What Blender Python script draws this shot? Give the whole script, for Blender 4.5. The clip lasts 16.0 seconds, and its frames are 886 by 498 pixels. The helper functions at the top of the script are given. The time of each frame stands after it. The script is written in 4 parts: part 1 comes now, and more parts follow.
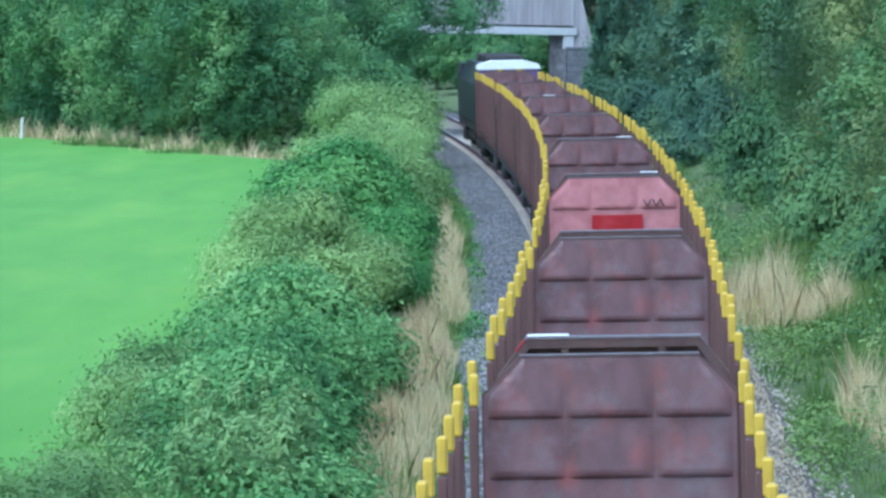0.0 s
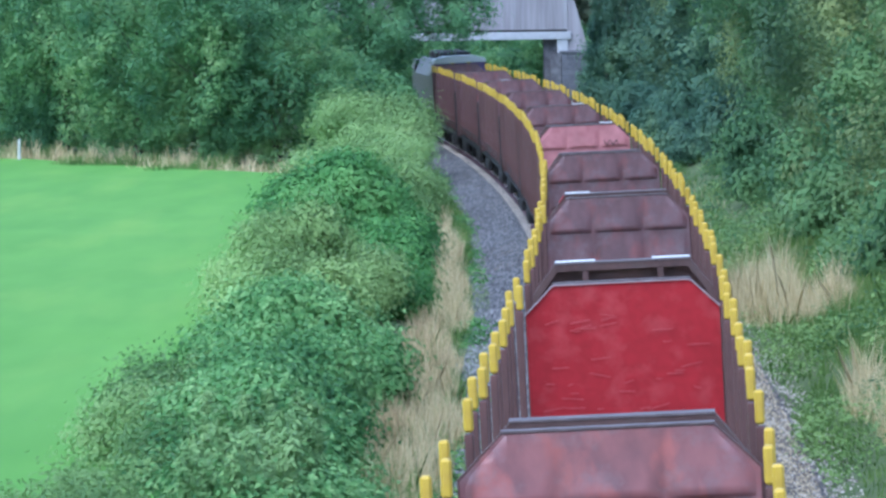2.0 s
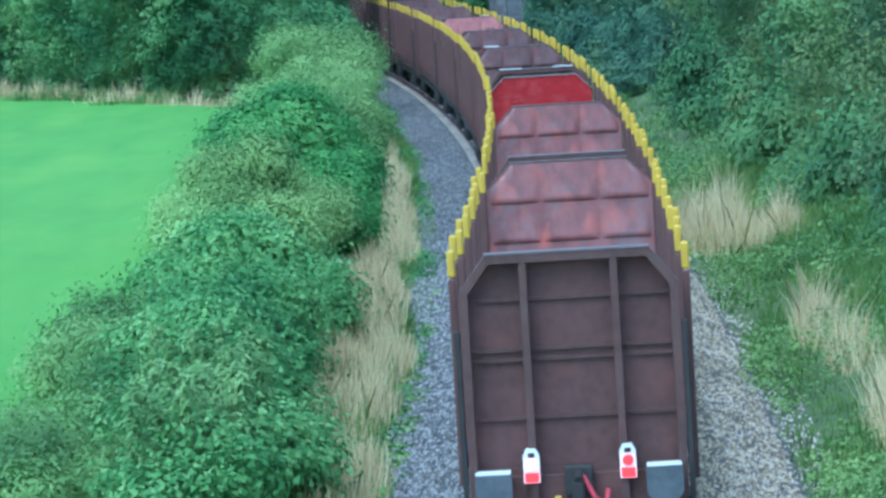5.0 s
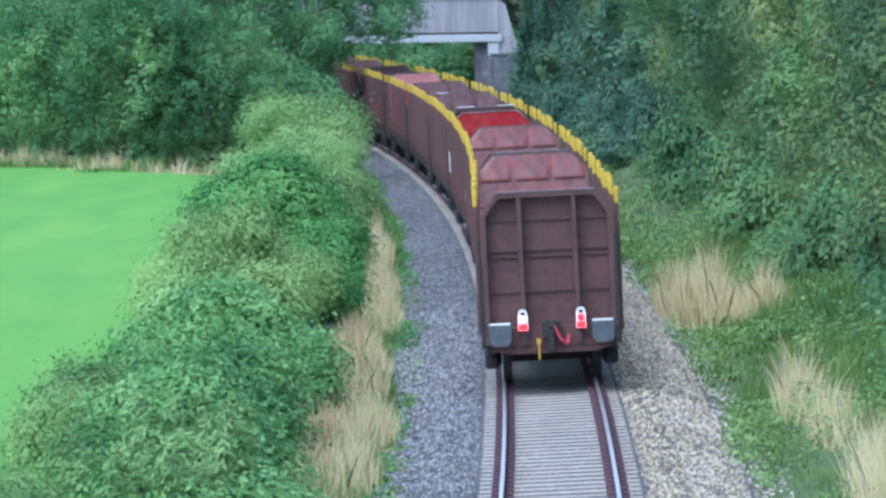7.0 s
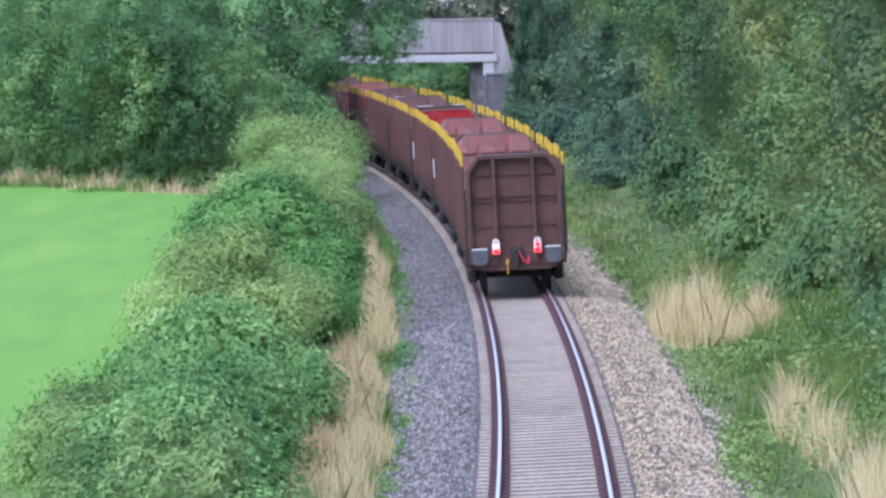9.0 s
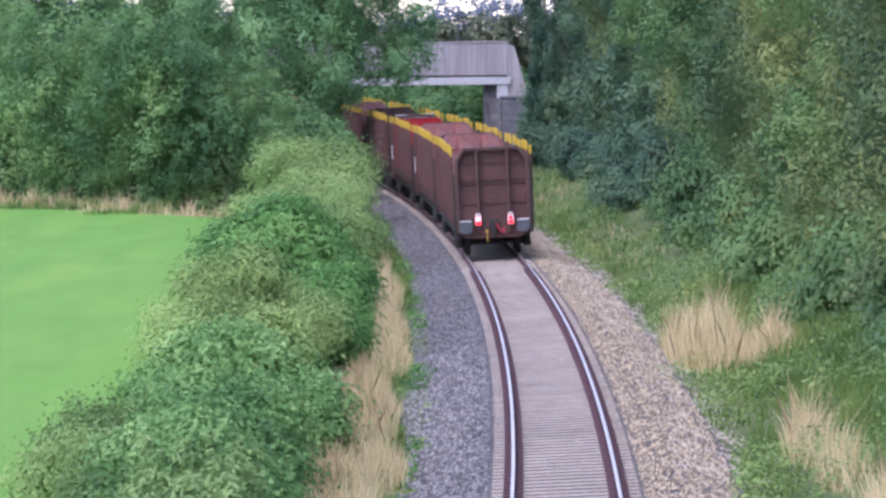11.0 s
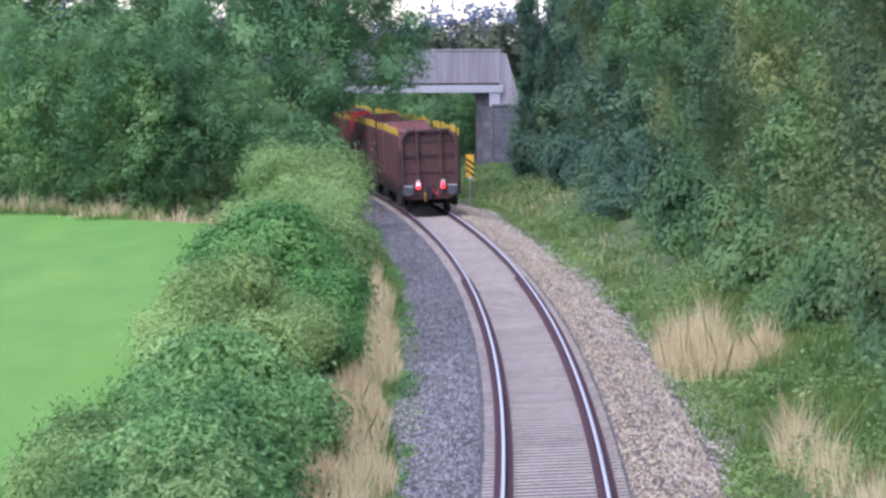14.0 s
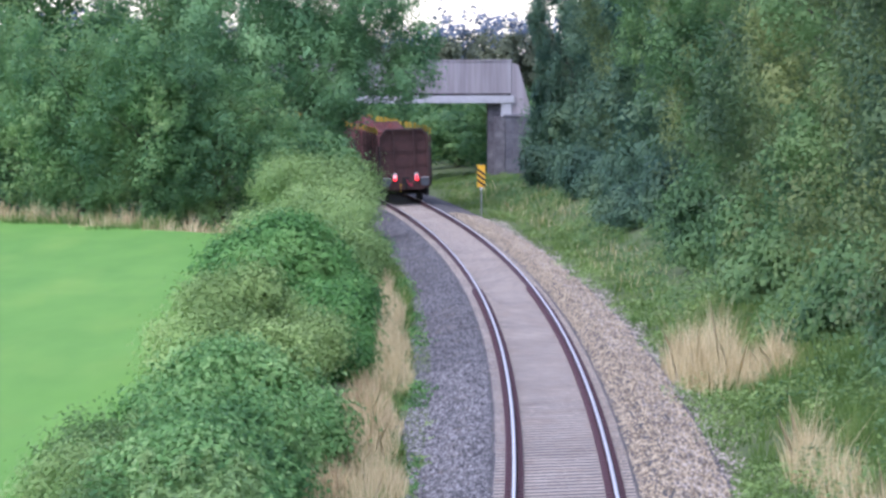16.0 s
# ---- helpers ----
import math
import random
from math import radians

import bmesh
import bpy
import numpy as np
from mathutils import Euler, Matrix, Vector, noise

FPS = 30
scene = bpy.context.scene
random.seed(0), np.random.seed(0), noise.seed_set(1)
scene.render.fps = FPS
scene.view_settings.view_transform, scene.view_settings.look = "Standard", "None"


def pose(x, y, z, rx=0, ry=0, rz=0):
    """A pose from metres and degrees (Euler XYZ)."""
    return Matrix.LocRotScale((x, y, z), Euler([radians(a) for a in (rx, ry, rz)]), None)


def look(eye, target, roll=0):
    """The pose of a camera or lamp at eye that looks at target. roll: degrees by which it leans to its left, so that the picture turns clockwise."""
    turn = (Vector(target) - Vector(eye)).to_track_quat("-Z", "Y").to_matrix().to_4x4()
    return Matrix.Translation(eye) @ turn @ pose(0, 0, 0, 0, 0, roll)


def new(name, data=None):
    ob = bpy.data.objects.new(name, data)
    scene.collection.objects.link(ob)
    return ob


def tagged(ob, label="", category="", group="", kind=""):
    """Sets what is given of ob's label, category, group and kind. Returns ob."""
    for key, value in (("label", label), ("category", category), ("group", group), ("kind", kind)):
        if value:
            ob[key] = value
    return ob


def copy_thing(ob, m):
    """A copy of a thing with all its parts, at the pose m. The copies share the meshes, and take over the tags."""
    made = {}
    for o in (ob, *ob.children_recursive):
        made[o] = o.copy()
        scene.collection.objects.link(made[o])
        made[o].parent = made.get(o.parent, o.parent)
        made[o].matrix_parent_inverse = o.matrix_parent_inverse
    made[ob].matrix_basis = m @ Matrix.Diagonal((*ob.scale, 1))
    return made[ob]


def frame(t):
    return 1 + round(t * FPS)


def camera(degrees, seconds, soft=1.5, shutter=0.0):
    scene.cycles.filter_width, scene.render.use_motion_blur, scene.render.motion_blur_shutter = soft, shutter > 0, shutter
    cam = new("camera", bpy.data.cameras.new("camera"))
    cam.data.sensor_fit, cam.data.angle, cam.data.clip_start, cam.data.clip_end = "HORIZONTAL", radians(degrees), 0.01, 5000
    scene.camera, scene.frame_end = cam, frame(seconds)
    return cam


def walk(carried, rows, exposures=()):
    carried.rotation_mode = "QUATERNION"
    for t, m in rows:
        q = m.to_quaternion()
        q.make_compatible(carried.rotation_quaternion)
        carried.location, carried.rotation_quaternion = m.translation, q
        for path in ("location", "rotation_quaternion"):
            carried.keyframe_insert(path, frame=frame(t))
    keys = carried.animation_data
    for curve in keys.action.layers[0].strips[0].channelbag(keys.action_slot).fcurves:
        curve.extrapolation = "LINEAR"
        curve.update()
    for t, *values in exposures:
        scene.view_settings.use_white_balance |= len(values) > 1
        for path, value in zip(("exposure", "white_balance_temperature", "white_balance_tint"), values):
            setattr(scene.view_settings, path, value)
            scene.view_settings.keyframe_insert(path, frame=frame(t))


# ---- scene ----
# A freight train on a curved single track, seen from a road bridge through a long lens.
EYE = (0.0, 0.0, 7.11)
cam = camera(10.79, 16.0, soft=2.8)

# seconds, turn to the left, tilt, lean (degrees)
PATH = [
    (0, 0.705, -3.228, 1.102),
    (0.5, 0.636, -3.253, 0.957),
    (1, 0.979, -2.949, 0.221),
    (1.5, 0.816, -2.963, -0.517),
    (2, 0.715, -3.134, -0.757),
    (2.5, 0.631, -3.012, -1.028),
    (3, 0.638, -3.222, -0.992),
    (3.5, 0.473, -3.212, -1.173),
    (4, 0.161, -3.443, -1.001),
    (4.5, 0.129, -3.737, -1.323),
    (4.7, 0.121, -3.973, -1.317),
    (6.8, -0.170, -3.459, -0.673),
    (7, -0.133, -3.114, -0.693),
    (7.5, -0.090, -2.714, -0.540),
    (8, -0.330, -2.872, -0.745),
    (8.2, -0.217, -2.905, -0.575),
    (10.3, -0.147, -2.742, -0.802),
    (10.5, -0.144, -2.714, -0.699),
    (11, -0.031, -2.592, -0.583),
    (11.5, 0.040, -2.719, -0.572),
    (12, -0.033, -2.682, -0.490),
    (12.5, -0.044, -2.961, -0.301),
    (13, -0.097, -2.620, -0.394),
    (13.5, -0.029, -2.721, -0.454),
    (14, -0.137, -2.498, -0.237),
    (14.5, -0.208, -2.167, -0.421),
    (15, -0.027, -2.284, -0.292),
    (15.5, 0.154, -2.360, -0.284),
    (16, -0.001, -2.372, -0.091),
]


def aim(turn, tilt, lean):
    a, b = radians(turn), radians(tilt)
    way = Vector((-math.sin(a) * math.cos(b), math.cos(a) * math.cos(b), math.sin(b)))
    return look(EYE, Vector(EYE) + way * 100, lean)


walk(cam, [(t, aim(a, b, c)) for t, a, b, c in PATH], exposures=[(0, 1.2, 5170, -1), (2, 1.2, 5200, 8), (4.7, 1.2, 4720, -11), (7, 1.27, 5360, 5), (8.2, 1.27, 5720, 12), (10.3, 1.17, 6140, 29), (16, 1.1, 5950, 25)])

# ---------------------------------------------------------------- light
world = bpy.data.worlds.new("sky")
scene.world = world
world.use_nodes = True
wn = world.node_tree
sky = wn.nodes.new("ShaderNodeTexSky")
sky.sky_type, sky.sun_disc = "NISHITA", False
sky.sun_elevation, sky.sun_rotation = radians(54), radians(216)
sky.air_density, sky.dust_density, sky.ozone_density = 1.0, 0.5, 1.0
cloud = wn.nodes.new("ShaderNodeHueSaturation")
cloud.inputs["Saturation"].default_value = 0.75
wn.links.new(sky.outputs[0], cloud.inputs["Color"])
wn.links.new(cloud.outputs[0], wn.nodes["Background"].inputs[0])
wn.nodes["Background"].inputs[1].default_value = 0.15
sun = new("sun", bpy.data.lights.new("sun", "SUN"))
sun.data.energy, sun.data.angle, sun.data.color = 1.4, radians(50), (1.0, 0.97, 0.92)
sun.matrix_world = look((-45, -62, 105), (0, 0, 0))

# ---------------------------------------------------------------- track line
RADIUS, BEND, BEND_X = 1724.3, 107.8, 2.27


START = -0.0311  # the bend begins here (radians before its middle)
CANT = 2.2
TILT = math.tan(radians(CANT))


def along(s, u=0.0, z=0.0):
    """The place s metres down the line and u metres to the right of its middle."""
    a = min(max((s - BEND) / RADIUS, START), 0.17)
    extra = (s - BEND) - a * RADIUS
    x = BEND_X - RADIUS * (1 - math.cos(a)) - math.sin(a) * extra + math.cos(a) * u
    y = BEND + RADIUS * math.sin(a) + math.cos(a) * extra + math.sin(a) * u
    return Vector((x, y, z))


def heading(s):
    return math.degrees(min(max((s - BEND) / RADIUS, START), 0.17))


def on_line(s):
    """The pose of the canted track s metres down the line."""
    p = along(s)
    return pose(p.x, p.y, 0, 0, -CANT, heading(s))


def ground_z(s, u):
    """Height of the earth beside the line."""
    pts = [(-400, 0.0), (-9, -0.1), (-5, -0.25), (-3.2, -0.5), (2.9, -0.5), (4.2, -0.3), (6.5, 0.7), (9, 1.7), (14, 2.8), (30, 3.2), (400, 3.2)]
    low = 1 - 0.7 * min(1.0, max(0.0, (s - 195) / 55))
    z = float(np.interp(u, [p[0] for p in pts], [p[1] for p in pts]))
    return (z if u < 3 else -0.5 + (z + 0.5) * low) + 0.08 * noise.noise(Vector((s * 0.3, u * 0.5, 3.1))) * (1 if abs(u) > 3 else 0)


# ---------------------------------------------------------------- materials
def material(name, dark, light, rough=0.8, metal=0.0, fine=20.0, coarse=1.5, bump=0.3, stain=None, stain_amount=0.5, scuff=None, spread=0.0, world_space=False, stretch=1.0):
    """Grain at a fine and a coarse scale between two colours, with stains of a third."""
    m = bpy.data.materials.new(name)
    m.use_nodes = True
    n, l = m.node_tree.nodes, m.node_tree.links
    b = n["Principled BSDF"]
    b.inputs["Roughness"].default_value, b.inputs["Metallic"].default_value = rough, metal
    if world_space:
        src = n.new("ShaderNodeNewGeometry").outputs["Position"]
    else:
        src = n.new("ShaderNodeTexCoord").outputs["Object"]
    if stretch != 1.0:
        long = n.new("ShaderNodeMapping")
        long.inputs["Scale"].default_value = stretch if isinstance(stretch, tuple) else (1, 1, stretch)
        l.new(src, long.inputs["Vector"])
        src = long.outputs[0]
    t1, t2 = n.new("ShaderNodeTexNoise"), n.new("ShaderNodeTexNoise")
    for t, sc in ((t1, fine), (t2, coarse)):
        t.inputs["Scale"].default_value, t.inputs["Detail"].default_value = sc, 6.0
        l.new(src, t.inputs["Vector"])
    add = n.new("ShaderNodeMath")
    add.operation = "ADD"
    l.new(t1.outputs[0], add.inputs[0])
    l.new(t2.outputs[0], add.inputs[1])
    value = add.outputs[0]
    if spread:
        info, mul = n.new("ShaderNodeObjectInfo"), n.new("ShaderNodeMath")
        mul.operation = "MULTIPLY_ADD"
        l.new(info.outputs["Random"], mul.inputs[0])
        mul.inputs[1].default_value = spread
        l.new(value, mul.inputs[2])
        value = mul.outputs[0]
    ramp = n.new("ShaderNodeMapRange")
    ramp.inputs[1].default_value, ramp.inputs[2].default_value = 0.65, 1.35 + spread
    l.new(value, ramp.inputs[0])
    mix = n.new("ShaderNodeMix")
    mix.data_type = "RGBA"
    mix.inputs[6].default_value, mix.inputs[7].default_value = (*dark, 1), (*light, 1)
    l.new(ramp.outputs[0], mix.inputs[0])
    color = mix.outputs[2]
    if stain:
        t3, r3, m3 = n.new("ShaderNodeTexNoise"), n.new("ShaderNodeMapRange"), n.new("ShaderNodeMix")
        t3.inputs["Scale"].default_value, t3.inputs["Detail"].default_value = coarse * 2.3, 5.0
        l.new(src, t3.inputs["Vector"])
        r3.inputs[1].default_value, r3.inputs[2].default_value, r3.inputs[4].default_value = 0.5, 0.72, stain_amount
        l.new(t3.outputs[0], r3.inputs[0])
        m3.data_type = "RGBA"
        m3.inputs[7].default_value = (*stain, 1)
        l.new(r3.outputs[0], m3.inputs[0])
        l.new(color, m3.inputs[6])
        color = m3.outputs[2]
    if scuff:
        t4, r4, m4, wide = n.new("ShaderNodeTexNoise"), n.new("ShaderNodeMapRange"), n.new("ShaderNodeMix"), n.new("ShaderNodeMapping")
        wide.inputs["Scale"].default_value, wide.inputs["Location"].default_value = (0.9, 0.2, 1.7), (3.1, 1.7, 0.4)
        l.new(src, wide.inputs["Vector"])
        l.new(wide.outputs[0], t4.inputs["Vector"])
        t4.inputs["Scale"].default_value, t4.inputs["Detail"].default_value, t4.inputs["Roughness"].default_value = 1.6, 8.0, 0.68
        r4.inputs[1].default_value, r4.inputs[2].default_value, r4.inputs[4].default_value = 0.47, 0.66, 0.75
        l.new(t4.outputs[0], r4.inputs[0])
        m4.data_type = "RGBA"
        m4.inputs[7].default_value = (*scuff, 1)
        l.new(r4.outputs[0], m4.inputs[0])
        l.new(color, m4.inputs[6])
        color = m4.outputs[2]
    l.new(color, b.inputs["Base Color"])
    if bump:
        bn = n.new("ShaderNodeBump")
        bn.inputs["Strength"].default_value, bn.inputs["Distance"].default_value = bump, 0.03
        l.new(t1.outputs[0], bn.inputs["Height"])
        l.new(bn.outputs[0], b.inputs["Normal"])
    return m


def leafy(name, dark, mid, light, through_light=0.35, patch=0.35, own=0.15):
    """Leaves: each one has its own green, with patches over the plant."""
    m = bpy.data.materials.new(name)
    m.use_nodes = True
    n, l = m.node_tree.nodes, m.node_tree.links
    b, out = n["Principled BSDF"], n["Material Output"]
    b.inputs["Roughness"].default_value = 0.55
    b.inputs["Specular IOR Level"].default_value = 0.2
    geo, tex = n.new("ShaderNodeNewGeometry"), n.new("ShaderNodeTexNoise")
    tex.inputs["Scale"].default_value = patch
    l.new(geo.outputs["Position"], tex.inputs["Vector"])
    mixv = n.new("ShaderNodeMath")
    mixv.operation = "MULTIPLY_ADD"
    mixv.inputs[1].default_value = own
    l.new(geo.outputs["Random Per Island"], mixv.inputs[0])
    wide = n.new("ShaderNodeMath")
    wide.operation = "MULTIPLY_ADD"
    wide.inputs[1].default_value, wide.inputs[2].default_value = 1.2, -0.08
    l.new(tex.outputs[0], wide.inputs[0])
    l.new(wide.outputs[0], mixv.inputs[2])
    ramp = n.new("ShaderNodeValToRGB")
    e = ramp.color_ramp.elements
    e[0].position, e[0].color = 0.42, (*dark, 1)
    e[1].position, e[1].color = 0.92, (*light, 1)
    k = e.new(0.66)
    k.color = (*mid, 1)
    l.new(mixv.outputs[0], ramp.inputs[0])
    l.new(ramp.outputs[0], b.inputs["Base Color"])
    tr, mx = n.new("ShaderNodeBsdfTranslucent"), n.new("ShaderNodeMixShader")
    l.new(ramp.outputs[0], tr.inputs[0])
    mx.inputs[0].default_value = through_light
    l.new(b.outputs[0], mx.inputs[1])
    l.new(tr.outputs[0], mx.inputs[2])
    l.new(mx.outputs[0], out.inputs[0])
    return m


M = dict(
    field=material("mown_grass", (0.088, 0.255, 0.024), (0.138, 0.325, 0.040), 0.9, fine=0.7, coarse=0.16, bump=0.0, stain=(0.185, 0.35, 0.048), stain_amount=0.6, stretch=(1, 0.16, 1), world_space=True),
    earth=material("rough_grass", (0.055, 0.09, 0.03), (0.13, 0.17, 0.06), 0.95, fine=3.0, coarse=0.25, bump=0.9, stain=(0.16, 0.18, 0.075), stain_amount=0.45, world_space=True),
    ballast=material("ballast_bed", (0.055, 0.054, 0.062), (0.125, 0.12, 0.126), 0.95, fine=14.0, coarse=0.6, bump=1.0, stain=(0.24, 0.19, 0.15), stain_amount=0.5, world_space=True),
    stone_blue=leafy("blue_grey_stone", (0.042, 0.042, 0.048), (0.090, 0.089, 0.096), (0.33, 0.324, 0.332), 0.0, 6.0, 0.5),
    stone_buff=leafy("buff_stone", (0.125, 0.100, 0.074), (0.235, 0.188, 0.132), (0.56, 0.465, 0.33), 0.0, 6.0, 0.5),
    # the blue-grey stone again, darkened for shade of train and hedge
    stone_dark=leafy("shaded_blue_stone", (0.030, 0.031, 0.038), (0.064, 0.065, 0.074), (0.24, 0.237, 0.248), 0.0, 6.0, 0.5),
    # olive leaves greyed, with slight distance haze in the colour
    haze=leafy("hazed_olive_leaves", (0.09, 0.115, 0.075), (0.155, 0.185, 0.115), (0.235, 0.265, 0.165)),
    stone=leafy("grey_stone_chips", (0.085, 0.074, 0.070), (0.21, 0.182, 0.165), (0.54, 0.48, 0.42), 0.0, 0.6, 0.55),
    sleeper=material("sleeper_concrete", (0.29, 0.248, 0.214), (0.48, 0.42, 0.36), 0.9, fine=12, coarse=1.2, spread=0.3, stain=(0.25, 0.17, 0.13), world_space=True),
    rail=material("rail_rust", (0.05, 0.022, 0.032), (0.115, 0.055, 0.068), 0.8, fine=25, coarse=2),
    rail_top=material("rail_steel", (0.84, 0.75, 0.74), (0.93, 0.84, 0.83), 0.4, 1.0, fine=8, coarse=0.7, bump=0.0),
    oxide=material("oxide_paint", (0.060, 0.024, 0.022), (0.115, 0.050, 0.046), 0.62, fine=9, coarse=1.1, bump=0.15, stain=(0.15, 0.055, 0.045), spread=0.1),
    frame_steel=material("frame_paint", (0.055, 0.024, 0.022), (0.105, 0.050, 0.045), 0.65, fine=9, coarse=1.1, bump=0.15, stain=(0.09, 0.06, 0.055)),
    plate=material("bulkhead_paint", (0.070, 0.030, 0.034), (0.18, 0.085, 0.092), 0.45, fine=5, coarse=1.5, bump=0.2, stain=(0.25, 0.060, 0.056), stain_amount=0.55, spread=0.2, stretch=0.6, scuff=(0.165, 0.122, 0.135)),
    faded=material("faded_bulkhead_paint", (0.13, 0.052, 0.058), (0.31, 0.112, 0.112), 0.42, fine=4.5, coarse=1.5, bump=0.2, stain=(0.46, 0.12, 0.10), stain_amount=0.8, stretch=0.6, scuff=(0.215, 0.150, 0.165)),
    pink=material("pale_red_paint", (0.32, 0.10, 0.11), (0.47, 0.19, 0.20), 0.55, fine=6, coarse=0.8, bump=0.15, stain=(0.30, 0.12, 0.12)),
    red=material("bright_red_paint", (0.25, 0.003, 0.008), (0.35, 0.007, 0.015), 0.8, fine=7, coarse=1.6, bump=0.1, stain=(0.44, 0.07, 0.075), stain_amount=0.4),
    worn=material("worn_edge_steel", (0.072, 0.046, 0.046), (0.155, 0.116, 0.12), 0.55, fine=9, coarse=1.4, bump=0.1),
    bare=material("bare_edge_metal", (0.32, 0.22, 0.23), (0.48, 0.38, 0.40), 0.45, fine=9, coarse=2, bump=0.05),
    scraped=material("scraped_red", (0.34, 0.026, 0.034), (0.42, 0.06, 0.068), 0.6, fine=9, coarse=2, bump=0.0),
    yellow=material("yellow_paint", (0.46, 0.29, 0.02), (0.60, 0.40, 0.04), 0.5, fine=10, coarse=1.5, bump=0.1, stain=(0.45, 0.28, 0.05)),
    white=material("white_paint", (0.70, 0.70, 0.72), (0.82, 0.82, 0.84), 0.5, fine=10, coarse=2, bump=0.05),
    black=material("dirty_black_steel", (0.012, 0.011, 0.012), (0.035, 0.030, 0.030), 0.7, fine=10, coarse=2),
    rubber=material("buffer_grey", (0.05, 0.055, 0.065), (0.10, 0.11, 0.13), 0.6, fine=10, coarse=2),
    loco=material("loco_paint", (0.010, 0.011, 0.018), (0.022, 0.023, 0.034), 0.4, fine=6, coarse=1),
    purple=material("cab_end_paint", (0.10, 0.06, 0.16), (0.15, 0.09, 0.22), 0.4, fine=6, coarse=1),
    hose=material("red_hose", (0.40, 0.03, 0.06), (0.5, 0.05, 0.08), 0.5, fine=10, coarse=2, bump=0),
    concrete=material("bridge_concrete", (0.22, 0.20, 0.22), (0.36, 0.33, 0.36), 0.85, fine=5, coarse=1.4, bump=0.3, stain=(0.42, 0.41, 0.45), stretch=0.06),
    pale_concrete=material("pale_concrete", (0.38, 0.38, 0.42), (0.50, 0.50, 0.54), 0.8, fine=5, coarse=0.5, bump=0.2, stain=(0.36, 0.35, 0.36)),
    # stained concrete, also darkened for the shaded face below the deck
    dark_concrete=material("shaded_stained_concrete", (0.07, 0.066, 0.078), (0.15, 0.142, 0.16), 0.9, fine=5, coarse=0.8, bump=0.3, stain=(0.28, 0.27, 0.29)),
    masonry=material("grey_stone", (0.09, 0.09, 0.11), (0.19, 0.19, 0.22), 0.9, fine=8, coarse=1, bump=0.6, spread=0.4),
    mortar=material("mortar", (0.12, 0.12, 0.13), (0.2, 0.2, 0.21), 0.95, fine=12, coarse=2),
    bark=material("bark", (0.05, 0.042, 0.034), (0.13, 0.11, 0.09), 0.95, fine=14, coarse=2, bump=1.0),
    wood=material("old_post", (0.45, 0.44, 0.42), (0.62, 0.61, 0.60), 0.8, fine=14, coarse=2),
    zinc=material("galvanised_pole", (0.35, 0.36, 0.38), (0.48, 0.49, 0.50), 0.45, 0.7, fine=10, coarse=2, bump=0.05),
    dull_yellow=material("sign_yellow", (0.72, 0.38, 0.02), (0.80, 0.45, 0.03), 0.5, fine=10, coarse=2, bump=0),
    leaf_near=leafy("hazel_leaves", (0.066, 0.170, 0.062), (0.146, 0.318, 0.101), (0.334, 0.530, 0.204), 0.35, 0.5, 0.28),
    leaf_olive=leafy("blackthorn_leaves", (0.185, 0.292, 0.101), (0.360, 0.512, 0.182), (0.572, 0.715, 0.325)),
    leaf_weedy=leafy("weedy_leaves", (0.123, 0.220, 0.076), (0.226, 0.358, 0.121), (0.369, 0.512, 0.201)),
    leaf_deep=leafy("hawthorn_leaves", (0.060, 0.168, 0.051), (0.132, 0.314, 0.087), (0.280, 0.493, 0.167)),
    leaf_bank=leafy("bramble_leaves", (0.175, 0.285, 0.098), (0.285, 0.425, 0.150), (0.415, 0.555, 0.225)),
    # dark tones of the tree leaves lean blue, painting in shadow tint
    leaf_ash=leafy("ash_leaves", (0.103, 0.235, 0.117), (0.201, 0.385, 0.171), (0.333, 0.530, 0.240)),
    # leaf_row is blued further, for distance haze
    leaf_row=leafy("hedgerow_leaves", (0.082, 0.189, 0.088), (0.167, 0.321, 0.122), (0.325, 0.464, 0.184), 0.4, 0.35, 0.18),
    leaf_right=leafy("ivy_leaves", (0.066, 0.128, 0.072), (0.154, 0.238, 0.104), (0.296, 0.373, 0.165)),
    leaf_scrub=leafy("scrub_leaves", (0.073, 0.157, 0.072), (0.154, 0.279, 0.107), (0.285, 0.410, 0.165)),
    # ivy leaves darkened and blued: shade and haze put into the colour
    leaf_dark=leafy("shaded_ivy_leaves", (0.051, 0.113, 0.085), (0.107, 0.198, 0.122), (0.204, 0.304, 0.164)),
    leaf_yellow=leafy("turning_leaves", (0.077, 0.131, 0.064), (0.198, 0.268, 0.104), (0.384, 0.432, 0.171)),
    leaf_verge=leafy("verge_leaves", (0.165, 0.275, 0.088), (0.275, 0.410, 0.135), (0.41, 0.535, 0.21), 0.3, 0.5),
    leaf_shoot=leafy("willow_leaves", (0.11, 0.205, 0.072), (0.195, 0.330, 0.118), (0.32, 0.47, 0.19), 0.3, 0.8, 0.35),
    dry=leafy("dry_grass", (0.40, 0.302, 0.138), (0.64, 0.515, 0.275), (0.82, 0.70, 0.43), 0.25, 0.8, 0.6),
    brown=leafy("withered_grass", (0.26, 0.178, 0.092), (0.44, 0.328, 0.178), (0.64, 0.51, 0.30), 0.25, 0.8, 0.6),
    blade=leafy("green_grass", (0.085, 0.165, 0.042), (0.16, 0.265, 0.070), (0.28, 0.37, 0.12), 0.3, 0.5),
    # the blue of distance haze is painted into these leaves
    far=leafy("hazed_wood_leaves", (0.11, 0.15, 0.22), (0.16, 0.21, 0.30), (0.20, 0.26, 0.36), 0.2, 0.02, 0.05),
)


